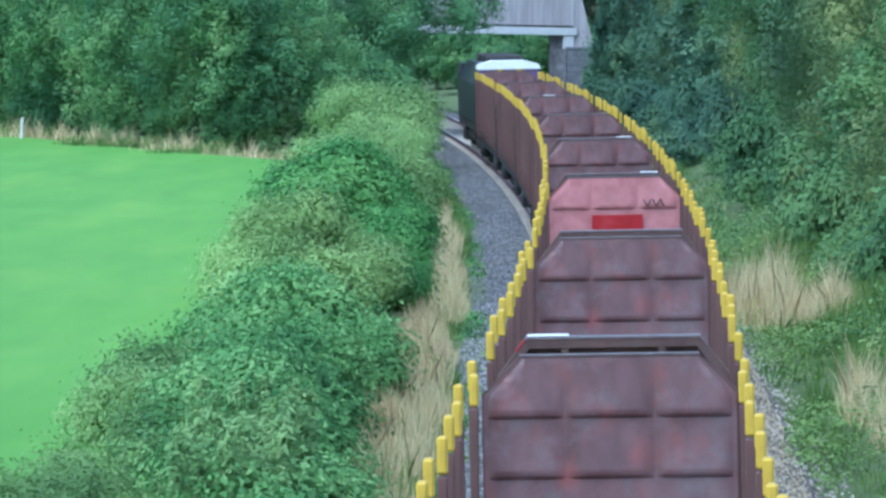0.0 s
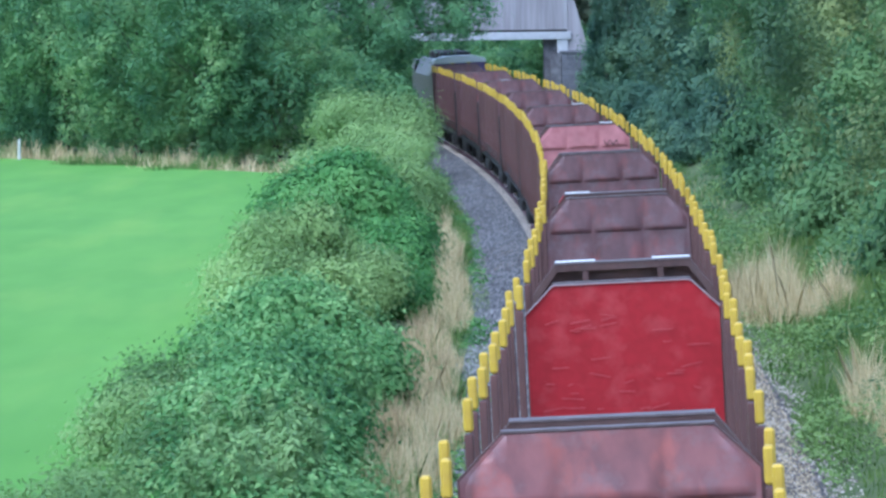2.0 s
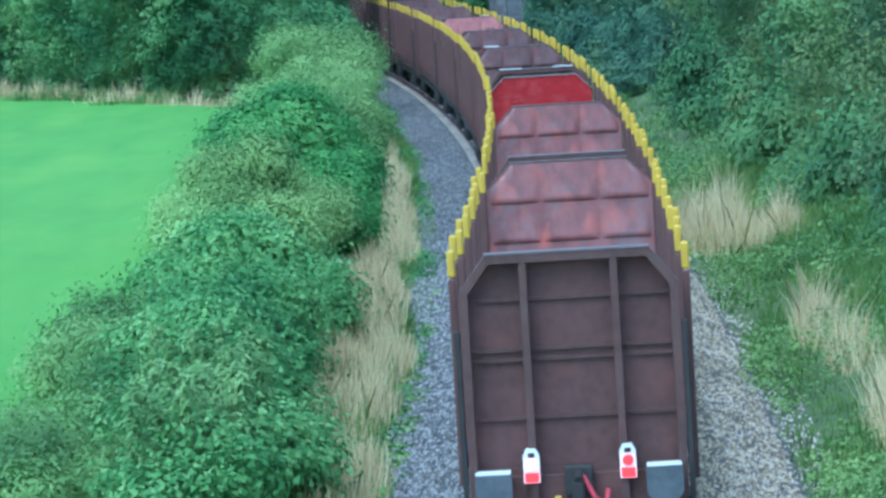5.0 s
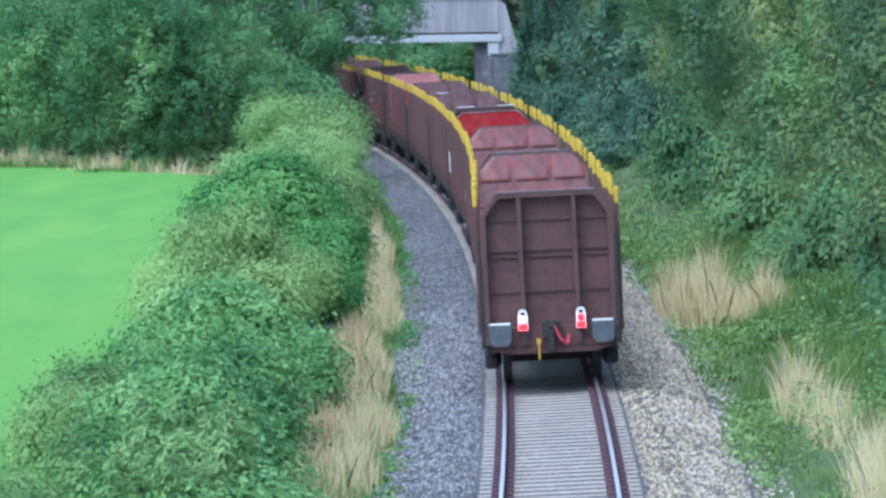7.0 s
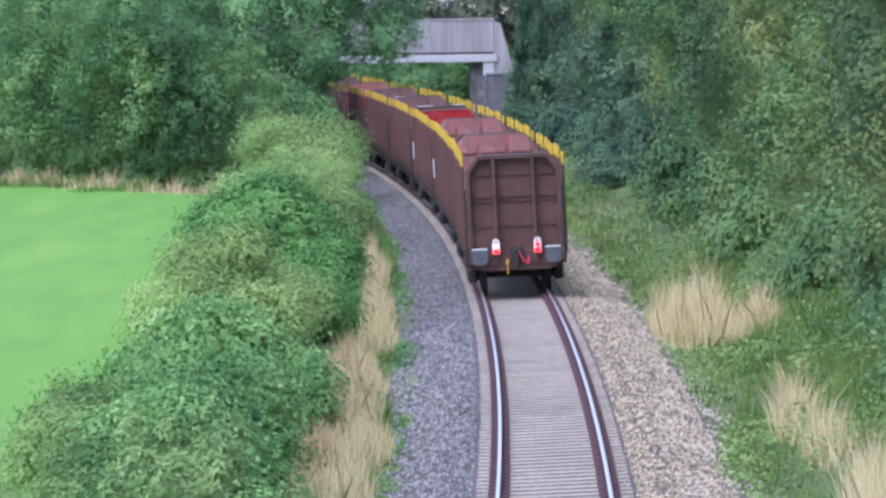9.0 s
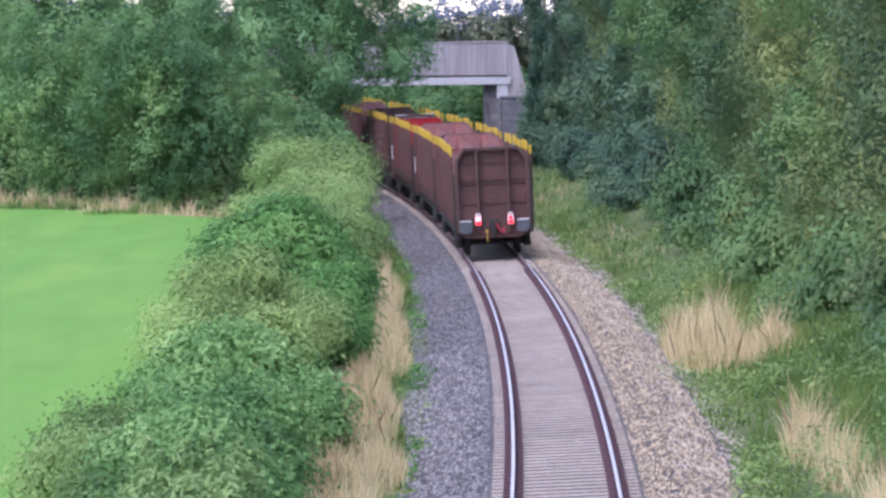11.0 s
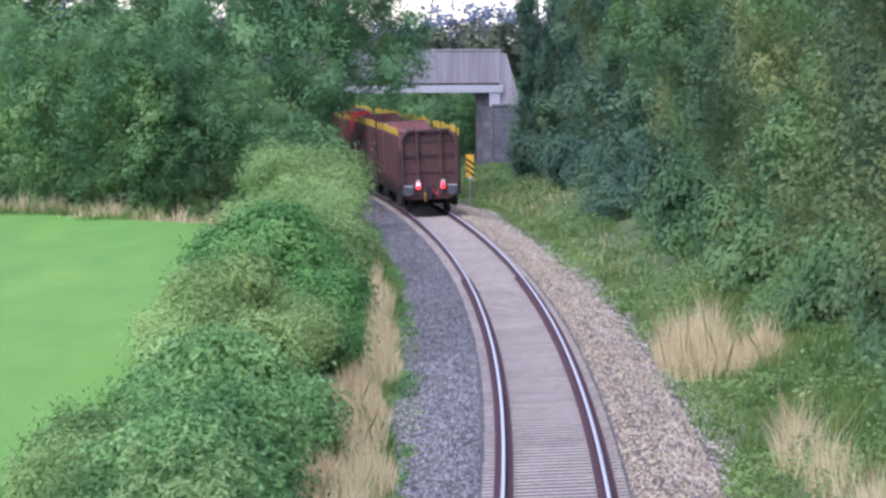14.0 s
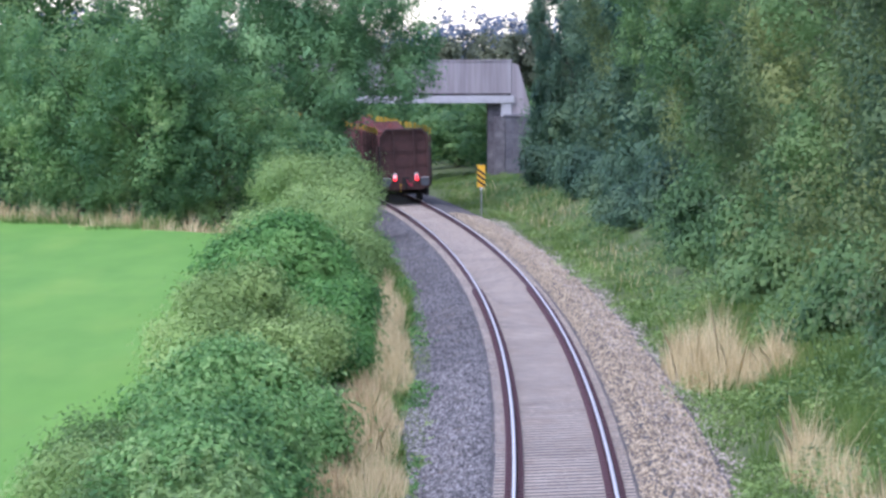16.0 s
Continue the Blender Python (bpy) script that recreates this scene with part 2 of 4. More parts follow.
def glow(name, color, strength):
    m = bpy.data.materials.new(name)
    m.use_nodes = True
    b = m.node_tree.nodes["Principled BSDF"]
    b.inputs["Base Color"].default_value = (*color, 1)
    b.inputs["Emission Color"].default_value = (*color, 1)
    b.inputs["Emission Strength"].default_value = strength
    return m


M["tail_light"] = glow("tail_light_glow", (0.95, 0.01, 0.015), 1.6)
M["tail_core"] = glow("tail_light_core", (1.0, 0.22, 0.22), 2.2)


# ---------------------------------------------------------------- mesh helpers
def box(bm, x0, x1, y0, y1, z0, z1, bevel=0.0):
    r = bmesh.ops.create_cube(bm, size=1.0, matrix=Matrix.LocRotScale(((x0 + x1) / 2, (y0 + y1) / 2, (z0 + z1) / 2), None, (abs(x1 - x0), abs(y1 - y0), abs(z1 - z0))))
    if bevel:
        edges = list({e for v in r["verts"] for e in v.link_edges})
        bmesh.ops.bevel(bm, geom=edges, offset=bevel, segments=1, affect="EDGES")
    return bm


def tube(bm, a, b, r0, r1=None, seg=10):
    a, b = Vector(a), Vector(b)
    d = b - a
    m = Matrix.Translation((a + b) / 2) @ d.to_track_quat("Z", "Y").to_matrix().to_4x4()
    bmesh.ops.create_cone(bm, cap_ends=True, segments=seg, radius1=r0, radius2=r0 if r1 is None else r1, depth=d.length, matrix=m)
    return bm


def prism(bm, outline, y0, y1):
    """An outline of (x, z) drawn out from y0 to y1."""
    a = [bm.verts.new((x, y0, z)) for x, z in outline]
    b = [bm.verts.new((x, y1, z)) for x, z in outline]
    bm.faces.new(a)
    bm.faces.new(b[::-1])
    for i in range(len(a)):
        j = (i + 1) % len(a)
        bm.faces.new((a[j], a[i], b[i], b[j]))
    bmesh.ops.recalc_face_normals(bm, faces=bm.faces[:])
    return bm


def part(name, bm, mat, parent=None, label=""):
    me = bpy.data.meshes.new(name)
    bm.to_mesh(me)
    bm.free()
    me.materials.append(M[mat])
    ob = new(name, me)
    ob.parent = parent
    return tagged(ob, label)


def share(name, me, parent, m):
    ob = new(name, me)
    ob.parent = parent
    ob.matrix_basis = m
    return ob


def mesh_from(name, verts, faces, mat, smooth=False):
    """A mesh of quads or triangles from two arrays."""
    me = bpy.data.meshes.new(name)
    k = faces.shape[1]
    me.vertices.add(len(verts))
    me.vertices.foreach_set("co", verts.astype(np.float32).ravel())
    me.loops.add(faces.size)
    me.loops.foreach_set("vertex_index", faces.astype(np.int32).ravel())
    me.polygons.add(len(faces))
    me.polygons.foreach_set("loop_start", np.arange(0, faces.size, k, dtype=np.int32))
    me.polygons.foreach_set("loop_total", np.full(len(faces), k, dtype=np.int32))
    if smooth:
        me.polygons.foreach_set("use_smooth", np.ones(len(faces), dtype=bool))
    me.update(calc_edges=True)
    me.materials.append(M[mat])
    return me


def thing(name, label, category, group="", kind=""):
    return tagged(new(name), label, category, group, kind)


def sheet(name, ss, us, height, mat):
    """A sheet of ground laid along the line."""
    v = np.array([along(s, u, height(s, u)) for s in ss for u in us])
    nu = len(us)
    i = np.arange(len(ss) - 1)[:, None] * nu + np.arange(nu - 1)[None, :]
    f = np.stack([i, i + 1, i + 1 + nu, i + nu], -1).reshape(-1, 4)
    return new(name, mesh_from(name, v, f, mat, True))


# ---------------------------------------------------------------- ground
S_LINES = [-3000, -1200, -500, -200] + list(range(-100, 341, 4)) + [360, 400, 500, 700, 1200, 2200, 3500]
U_LINES = [-3000, -1200, -500, -200, -100, -60, -40] + [-30 + i * 2 for i in range(10)] + [-10 + i * 0.5 for i in range(61)] + [24, 30, 45, 80, 200, 500, 1200, 3000]
tagged(sheet("ground", S_LINES, U_LINES, ground_z, "earth"), "rough green trackside grass and earth", "ground", kind="structure")


def field_end(u):
    """How far the field reaches at u metres beside the line."""
    return 186 + 2.15 * max(0.0, -u - 10.7)


def field_mesh():
    us = [-150, -100, -70, -50, -40, -30, -25, -20, -16, -13, -10, -8, -6.5]
    steps = 64
    v = []
    for i in range(steps):
        for u in us:
            t = 30 + (field_end(u) - 30) * i / (steps - 1)
            v.append(along(t, u, ground_z(t, u) + 0.14 + 0.05 * noise.noise(Vector((t * 0.05, u * 0.05, 0)))))
    k = len(us)
    i = np.arange(steps - 1)[:, None] * k + np.arange(k - 1)[None, :]
    return mesh_from("field", np.array(v), np.stack([i, i + 1, i + 1 + k, i + k], -1).reshape(-1, 4), "field", True)


tagged(new("field", field_mesh()), "bright green mown pasture field beside the hedge", "field", kind="structure")


def bed(s, u):
    e = 0.005 * noise.noise(Vector((s * 0.25, u * 0.6, 0)))
    a = abs(u)
    return (-0.186 if a < 1.2 else -0.20 if a < 1.75 else -0.20 - (a - 1.75) * 0.25) + e + u * TILT


tagged(sheet("ballast_bed", [-40 + i * 1.0 for i in range(371)], [-2.95 + i * 0.295 for i in range(21)], bed, "ballast"),
       "grey crushed stone ballast under the track", "ballast", kind="structure")

# ---------------------------------------------------------------- foliage
rng = np.random.default_rng(7)


def leaf_mesh(name, points, normals, size, mat, slim=0.55, jitter=0.38):
    """A small pointed leaf at each point, facing roughly along its normal."""
    n = len(points)
    nr = normals + rng.normal(0, jitter, (n, 3))
    nr /= np.linalg.norm(nr, axis=1, keepdims=True) + 1e-9
    t = np.cross(nr, rng.normal(0, 1, (n, 3)))
    t /= np.linalg.norm(t, axis=1, keepdims=True) + 1e-9
    w = np.cross(nr, t)
    s = (size * rng.uniform(0.6, 1.35, n))[:, None]
    tip = points + t * s * 1.25
    back = points - t * s * 0.6
    a, b = back + w * s * slim * 1.3, back - w * s * slim * 1.3
    v = np.stack([a, tip, b], 1).reshape(-1, 3)
    i = np.arange(n)[:, None] * 3
    return mesh_from(name, v, i + np.array([[0, 1, 2]]), mat)


def lobes_points(lobes, clumps, per, spread, inner=0.25, droop=0.75):
    """Points in clumps over the skins of several lumpy lobes: (x, y, z, rx, ry, rz)."""
    L = np.array(lobes, float)
    area = (L[:, 3] * L[:, 5] + L[:, 4] * L[:, 5] + L[:, 3] * L[:, 4]) ** 1.0
    pick = rng.choice(len(L), clumps, p=area / area.sum())
    d = rng.normal(0, 1, (clumps, 3))
    d[:, 2] += 0.15
    d /= np.linalg.norm(d, axis=1, keepdims=True)
    r = np.where(rng.random(clumps) < inner, rng.uniform(0.5, 0.85, clumps), rng.uniform(0.84, 1.08, clumps))
    c = L[pick, :3] + d * L[pick, 3:] * r[:, None]
    keep = c[:, 2] > 0.02
    c, d = c[keep], d[keep]
    k = len(c)
    off = rng.normal(0, 1, (k, per, 3)) * spread * rng.uniform(0.6, 1.5, (k, 1, 1))
    off[:, :, 2] *= droop
    p = (c[:, None, :] + off).reshape(-1, 3)
    nn = (np.repeat(d, per, 0) * (0.8 if droop < 1 else 1.15) + off.reshape(-1, 3) / spread * 0.35 + np.array([0, 0, 0.45]))
    ok = p[:, 2] > 0.0
    return p[ok], nn[ok]


def trunk_mesh(bm, height, girth, limbs, reach, lean=0.0):
    r = random.Random(int(height * 100 + girth * 1000))
    top = Vector((lean, 0, height * 0.8))
    tube(bm, (0, 0, -0.3), (lean * 0.4, 0, height * 0.4), girth, girth * 0.7, 8)
    tube(bm, (lean * 0.4, 0, height * 0.39), top, girth * 0.7, girth * 0.18, 7)
    for i in range(limbs):
        f = 0.25 + 0.6 * i / max(1, limbs - 1)
        a = r.uniform(0, 6.283)
        start = Vector((lean * f, 0, height * 0.8 * f))
        end = start + Vector((math.cos(a), math.sin(a), r.uniform(0.35, 0.9))) * reach * r.uniform(0.6, 1.0)
        tube(bm, start, end, girth * 0.38 * (1.1 - f), girth * 0.06, 6)
    return bm


def plant(name, label, category, at, lobes, clumps, per, spread, size, mat, trunk=None, group="", slim=0.55, turn=0.0, droop=0.75):
    """A bush or tree: a woody frame and a crown of many leaves."""
    ob = thing(name, label, category, group)
    ob.matrix_basis = pose(at[0], at[1], at[2], 0, 0, turn)
    h = max(q[2] + q[5] for q in lobes)
    tr = trunk or (h * 0.8, 0.05 * h ** 0.6, 7, h * 0.3)
    part("trunk", trunk_mesh(bmesh.new(), *tr), "bark", ob)
    p, nn = lobes_points(lobes, clumps, per, spread, droop=droop)
    me = leaf_mesh("crown", p, nn, size, mat, slim, 0.38 if droop < 1 else 0.26)
    crown = new("crown", me)
    crown.parent = ob
    return ob


def random_lobes(seed, n, x, y, z0, z1, r0, r1, squash=0.8):
    """Lobes filling a rough egg of half-widths x, y between z0 and z1."""
    q = random.Random(seed)
    out = []
    while len(out) < n:
        a, b, c = q.uniform(-1, 1), q.uniform(-1, 1), q.uniform(0, 1)
        wide = 1.0 - 0.75 * max(0, c - 0.35) ** 1.3
        if a * a + b * b > wide * wide:
            continue
        r = q.uniform(r0, r1)
        out.append((a * x, b * y, z0 + (z1 - z0) * c, r, r, r * squash))
    return out


def dome_lobes(seed, n, wide, z0, z1, r0, r1):
    """Small domes of leaves standing out from the skin of a rough egg."""
    q = random.Random(seed)
    out = []
    for i in range(n):
        c = (i + q.random()) / n
        girth = wide * (0.72 + 0.28 * math.sin(min(1, c / 0.35) * math.pi / 2)) * math.sqrt(max(0.05, 1 - max(0, (c - 0.45) / 0.6) ** 2))
        a = i * 2.39996 + q.uniform(-0.4, 0.4)
        k = q.uniform(0.68, 1.06)
        r = q.uniform(r0, r1)
        out.append((math.cos(a) * girth * k, math.sin(a) * girth * k, z0 + (z1 - z0) * c, r, r, r * q.uniform(0.7, 1.1)))
    return out


def weeds(count, per, s0, s1, u0, u1, tall, leaf, mat, label):
    """Low broad-leaved plants scattered along the verge."""
    s = s0 + (s1 - s0) * rng.random(count) ** 1.3
    u = rng.uniform(u0, u1, count) + np.maximum(0, s - 170) * 0.01
    thick = np.array([noise.noise(Vector((a * 0.12, b * 0.5, 5.0))) for a, b in zip(s, u)])
    keep = thick > -0.15
    s, u, thick = s[keep], u[keep], thick[keep]
    c = np.array([along(a, b, ground_z(a, b)) for a, b in zip(s, u)])
    n = len(c)
    off = rng.normal(0, 1, (n, per, 3)) * np.array([0.16, 0.16, 0.0]) + np.array([0, 0, 1]) * rng.random((n, per, 1)) * tall * (0.5 + np.maximum(0, thick)[:, None, None] * 1.6)
    p = (c[:, None, :] + off).reshape(-1, 3)
    nn = off.reshape(-1, 3) * 1.5 + np.array([0, 0, 0.7])
    return tagged(new("verge_weeds", leaf_mesh("verge_weeds", p, nn, leaf, mat)), label, "weeds", kind="stuff")


def bush_row():
    # shrubs of the hedge between the field and the line, from the nearest on
    plant("hazel_bush", "large dense green hazel bush in the trackside hedge", "bush", (-3.55, 84, -0.3),
          random_lobes(11, 30, 1.5, 5.5, 0.4, 1.75, 0.45, 0.85), 1400, 60, 0.16, 0.05, "leaf_near", group="hedge bushes")
    plant("hazel_bush", "broad pale green weedy bush at the field's edge", "bush", (-4.95, 74.5, -0.3),
          random_lobes(12, 30, 1.2, 6.5, 0.3, 1.25, 0.5, 0.75), 1300, 42, 0.18, 0.05, "leaf_weedy", group="hedge bushes", slim=0.35)
    plant("hazel_bush", "low green bush at the near end of the hedge", "bush", (-3.1, 60, -0.3),
          random_lobes(21, 22, 1.3, 4.5, 0.3, 1.1, 0.5, 0.75), 1200, 30, 0.15, 0.05, "leaf_near", group="hedge bushes")
    plant("hazel_bush", "weedy pale bush at the near end of the field hedge", "bush", (-5.6, 61, -0.3),
          random_lobes(22, 24, 1.5, 4.5, 0.2, 0.8, 0.5, 0.7), 1000, 30, 0.15, 0.05, "leaf_weedy", group="hedge bushes", slim=0.35)
    plant("hazel_bush", "grey-green willow-like bush before the hazel", "bush", (-3.6, 72, -0.3),
          random_lobes(18, 26, 1.5, 6.0, 0.4, 1.35, 0.5, 0.85), 1400, 54, 0.17, 0.049, "leaf_near", group="hedge bushes")
    plant("hawthorn_bush", "low dark hawthorn flank of the hedge", "bush", (-2.7, 119, -0.4),
          random_lobes(19, 34, 0.8, 17.0, 0.2, 1.3, 0.5, 0.75), 1800, 26, 0.17, 0.07, "leaf_deep", group="hedge bushes", slim=0.4)
    plant("bramble_thicket", "low bramble flank of the hedge beside the ballast", "hedge", (-3.1, 158, -0.4),
          random_lobes(20, 26, 0.9, 15.0, 0.2, 1.3, 0.5, 0.8), 1200, 26, 0.18, 0.08, "leaf_bank", group="hedge bushes", slim=0.4)
    plant("blackthorn_bush", "olive green twiggy blackthorn bush in the hedge", "bush", (-4.35, 105, -0.3),
          random_lobes(14, 32, 1.7, 8.5, 0.6, 2.45, 0.5, 0.85), 2000, 40, 0.18, 0.055, "leaf_olive", group="hedge bushes", slim=0.3)
    plant("hawthorn_bush", "dark green leafy hawthorn bush in the hedge", "bush", (-4.75, 132, -0.3),
          random_lobes(15, 24, 2.0, 6.5, 0.5, 2.4, 0.6, 1.0), 1300, 42, 0.2, 0.075, "leaf_deep", group="hedge bushes")
    plant("bramble_thicket", "tall pale green bramble and hawthorn hedge top", "hedge", (-5.0, 160, -0.3),
          random_lobes(16, 40, 2.2, 16.0, 0.4, 2.3, 0.7, 1.1), 1500, 50, 0.22, 0.066, "leaf_bank", group="hedge bushes", slim=0.35)
    plant("bramble_thicket", "pale green overgrown hedge before the ash tree", "hedge", (-5.2, 190, -0.3),
          random_lobes(17, 40, 2.1, 13.0, 0.4, 2.9, 0.7, 1.1), 1500, 50, 0.24, 0.07, "leaf_bank", group="hedge bushes", slim=0.35)

    q = random.Random(23)
    shoots = [(q.uniform(-0.8, 0.75), q.uniform(-2.8, 3.2), q.uniform(0.9, 1.55), 0.05, 0.05, q.uniform(0.45, 0.85)) for i in range(38)]
    plant("willow_bush", "pale silvery willow shoots standing out of the hedge", "bush", (-3.15, 59.5, -0.3), shoots, 1300, 18, 0.05, 0.07, "leaf_shoot", group="hedge bushes", slim=0.2)


bush_row()


def bough_lobes(seed, n, wide, z0, z1, r0, r1):
    """Hanging boughs round a crown, each with smaller tufts on its outer and upper side."""
    q = random.Random(seed)
    out = []
    for i in range(n):
        c = (i + q.random()) / n
        girth = wide * (0.75 + 0.25 * math.sin(min(1, c / 0.35) * math.pi / 2)) * math.sqrt(max(0.06, 1 - max(0, (c - 0.5) / 0.55) ** 2))
        a, r = i * 2.39996 + q.uniform(-0.5, 0.5), q.uniform(r0, r1)
        k = q.uniform(0.6, 1.0) * (0.8 + 0.26 * math.cos(4 * a + seed))
        x, y, z = math.cos(a) * girth * k, math.sin(a) * girth * k, z0 + (z1 - z0) * c
        tall = r * q.uniform(0.9, 1.5)
        out.append((x, y, z, r, r, tall))
        for j in range(5):
            b, up, f = a + q.uniform(-1.3, 1.3), q.uniform(-0.5, 0.95), q.uniform(0.28, 0.5)
            flat = math.sqrt(max(0.1, 1 - up * up))
            out.append((x + math.cos(b) * r * flat, y + math.sin(b) * r * flat, z + tall * up, r * f, r * f, r * f * q.uniform(0.9, 1.5)))
    return out


def tree_sort(seed, h, wide, mat, label, leaf=0.066, clumps=1000, per=46, low=0.8, boughs=19):
    ob = plant("tree", label, "tree", (0, 0, -50), bough_lobes(seed, boughs, wide, low + 0.4, h - 1.0, 0.8, 1.6), clumps, per, 0.19, leaf, mat, (h, 0.09 * h ** 0.5, 10, wide * 0.9), droop=1.25)
    return ob


# trees along the field's far side
LEFT_TREES = [(-19.8, 213, 8.6, 0), (-15.9, 206, 8.3, 1), (-12.3, 201, 7.6, 2), (-9.6, 201, 6.2, 0), (-23.6, 219, 9, 1),
              (-22.3, 232, 15.0, 2), (-14.4, 245, 12.2, 1), (-27, 238, 12, 0)]
sorts = [tree_sort(31, 8.0, 2.7, "leaf_row", "dense dark green hawthorn tree at the far side of the field", 0.075, 900, 46, 0.0, 30),
         tree_sort(32, 8.0, 2.6, "leaf_row", "bushy mid green tree in the field hedgerow", 0.075, 900, 46, 0.0, 30),
         tree_sort(33, 8.0, 2.8, "leaf_row", "leafy green tree rising over the field hedgerow", 0.075, 900, 46, 0.0, 30)]
for i, (x, y, h, k) in enumerate(LEFT_TREES):
    m = pose(x, y, -0.1, 0, 0, i * 73)
    if i < 3:
        sorts[i].matrix_basis = m
        ob = sorts[i]
    else:
        ob = copy_thing(sorts[k], m)
    ob.scale = (h / 8 * (0.85 if i == 6 else 1), h / 8 * (0.85 if i == 6 else 1), h / 8) if i > 4 else (1.05, 1.05, h / 8)
    tagged(ob, group="field hedgerow trees")

# the ash tree beside the line
plant("ash_tree", "tall full-leaved ash tree beside the track near the bridge", "tree", (-6.6, 228, -0.2),
      [b for b in dome_lobes(41, 150, 5.3, 2.6, 16.5, 0.7, 1.3) + random_lobes(43, 14, 2.8, 2.6, 3.5, 14, 1.5, 2.2) if b[0] + b[3] < 1.7 + max(0.0, b[2] - 3.9) * 2.6] + [(2.2, 0.0, 4.6, 0.8, 0.8, 0.7), (1.5, 0.5, 3.9, 0.8, 0.8, 0.8), (4.2, 0.5, 6.3, 1.0, 1.0, 1.2), (4.6, -0.6, 5.7, 0.6, 0.6, 0.8)], 2700, 54, 0.27, 0.078, "leaf_ash", (14.5, 0.24, 16, 4.5), droop=1.1)
plant("shrub", "dark shady undergrowth below the ash tree", "shrub", (-6.8, 214, -0.2),
      random_lobes(42, 22, 3.0, 4.5, 0.4, 3.2, 0.8, 1.2), 800, 26, 0.28, 0.12, "leaf_row")

# trees and scrub on the bank on the outer side of the curve
right = [tree_sort(51, 11.0, 3.2, "leaf_right", "tall ivy-clad tree on the railway bank", 0.062, 980, 51, 0.3),
         tree_sort(52, 11.0, 3.1, "leaf_yellow", "tall hawthorn tree with yellowing leaves on the bank", 0.060, 980, 51, 0.3),
         tree_sort(53, 11.0, 3.4, "leaf_scrub", "full green sycamore tree on the railway bank", 0.066, 950, 51, 0.3)]
# towards the bridge the shade is in the leaf colour
right.append(tree_sort(54, 11.0, 3.2, "leaf_dark", "tall ivy-clad tree near the bridge, leaves coloured as in shade", 0.095, 800, 38, 0.3))
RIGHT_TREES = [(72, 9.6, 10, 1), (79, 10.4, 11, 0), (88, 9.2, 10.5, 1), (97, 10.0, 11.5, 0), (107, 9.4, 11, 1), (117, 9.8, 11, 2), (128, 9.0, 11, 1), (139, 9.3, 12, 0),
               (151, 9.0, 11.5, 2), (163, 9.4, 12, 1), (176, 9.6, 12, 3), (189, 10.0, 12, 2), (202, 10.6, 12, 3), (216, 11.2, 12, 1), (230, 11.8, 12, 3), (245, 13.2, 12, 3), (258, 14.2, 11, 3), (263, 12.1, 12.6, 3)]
used = set()
for i, (s, u, h, k) in enumerate(RIGHT_TREES):
    p = along(s, u)
    m = pose(p.x, p.y, ground_z(s, u) - 0.15, 0, 0, i * 97 + 20)
    if k in used:
        ob = copy_thing(right[k], m)
    else:
        ob = right[k]
        ob.matrix_basis = m
        used.add(k)
    ob.scale = (0.72, 0.72, h / 11) if s == 263 else (1.0, 1.0, h / 11)
    tagged(ob, group="bank trees")

weeds(260, 16, 108, 128, 5.4, 7.4, 1.1, 0.075, "leaf_scrub", "dense green nettles behind the dry grass clump")

dim = None
scrub = plant("shrub", "low green scrub at the foot of the bank trees", "shrub", (0, 0, -60), random_lobes(61, 14, 1.3, 3.2, 0.2, 1.6, 0.5, 0.8), 460, 33, 0.24, 0.08, "leaf_scrub", group="bank scrub")
for i, s in enumerate([64, 70, 77, 84, 92, 101, 110, 119, 128, 137, 146, 156, 166, 177, 188, 199, 211, 224, 238]):
    u = (7.4 if 96 < s < 115 else 6.9 if s > 115 else 7.3) + 0.5 * math.sin(i * 2.3) + max(0, s - 170) * 0.022
    p = along(s, u)
    m = pose(p.x, p.y, ground_z(s, u) - 0.1, 0, 0, heading(s) + (180 if i % 2 else 0))
    if i == 0:
        scrub.matrix_basis = m
        ob = scrub
    elif s < 160:
        ob = copy_thing(scrub, m)
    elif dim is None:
        # scrub beyond 160 m gets the leaves with painted shade
        dim = plant("shrub", "ivy and bramble scrub below the bank trees, coloured as in shade", "shrub", (0, 0, 0), random_lobes(62, 14, 1.3, 3.2, 0.2, 1.6, 0.5, 0.8), 420, 36, 0.24, 0.085, "leaf_dark", group="bank scrub")
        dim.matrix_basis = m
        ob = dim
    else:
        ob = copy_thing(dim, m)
    ob.scale = (1, 1, 0.8 + 0.4 * abs(math.sin(i * 1.7)))


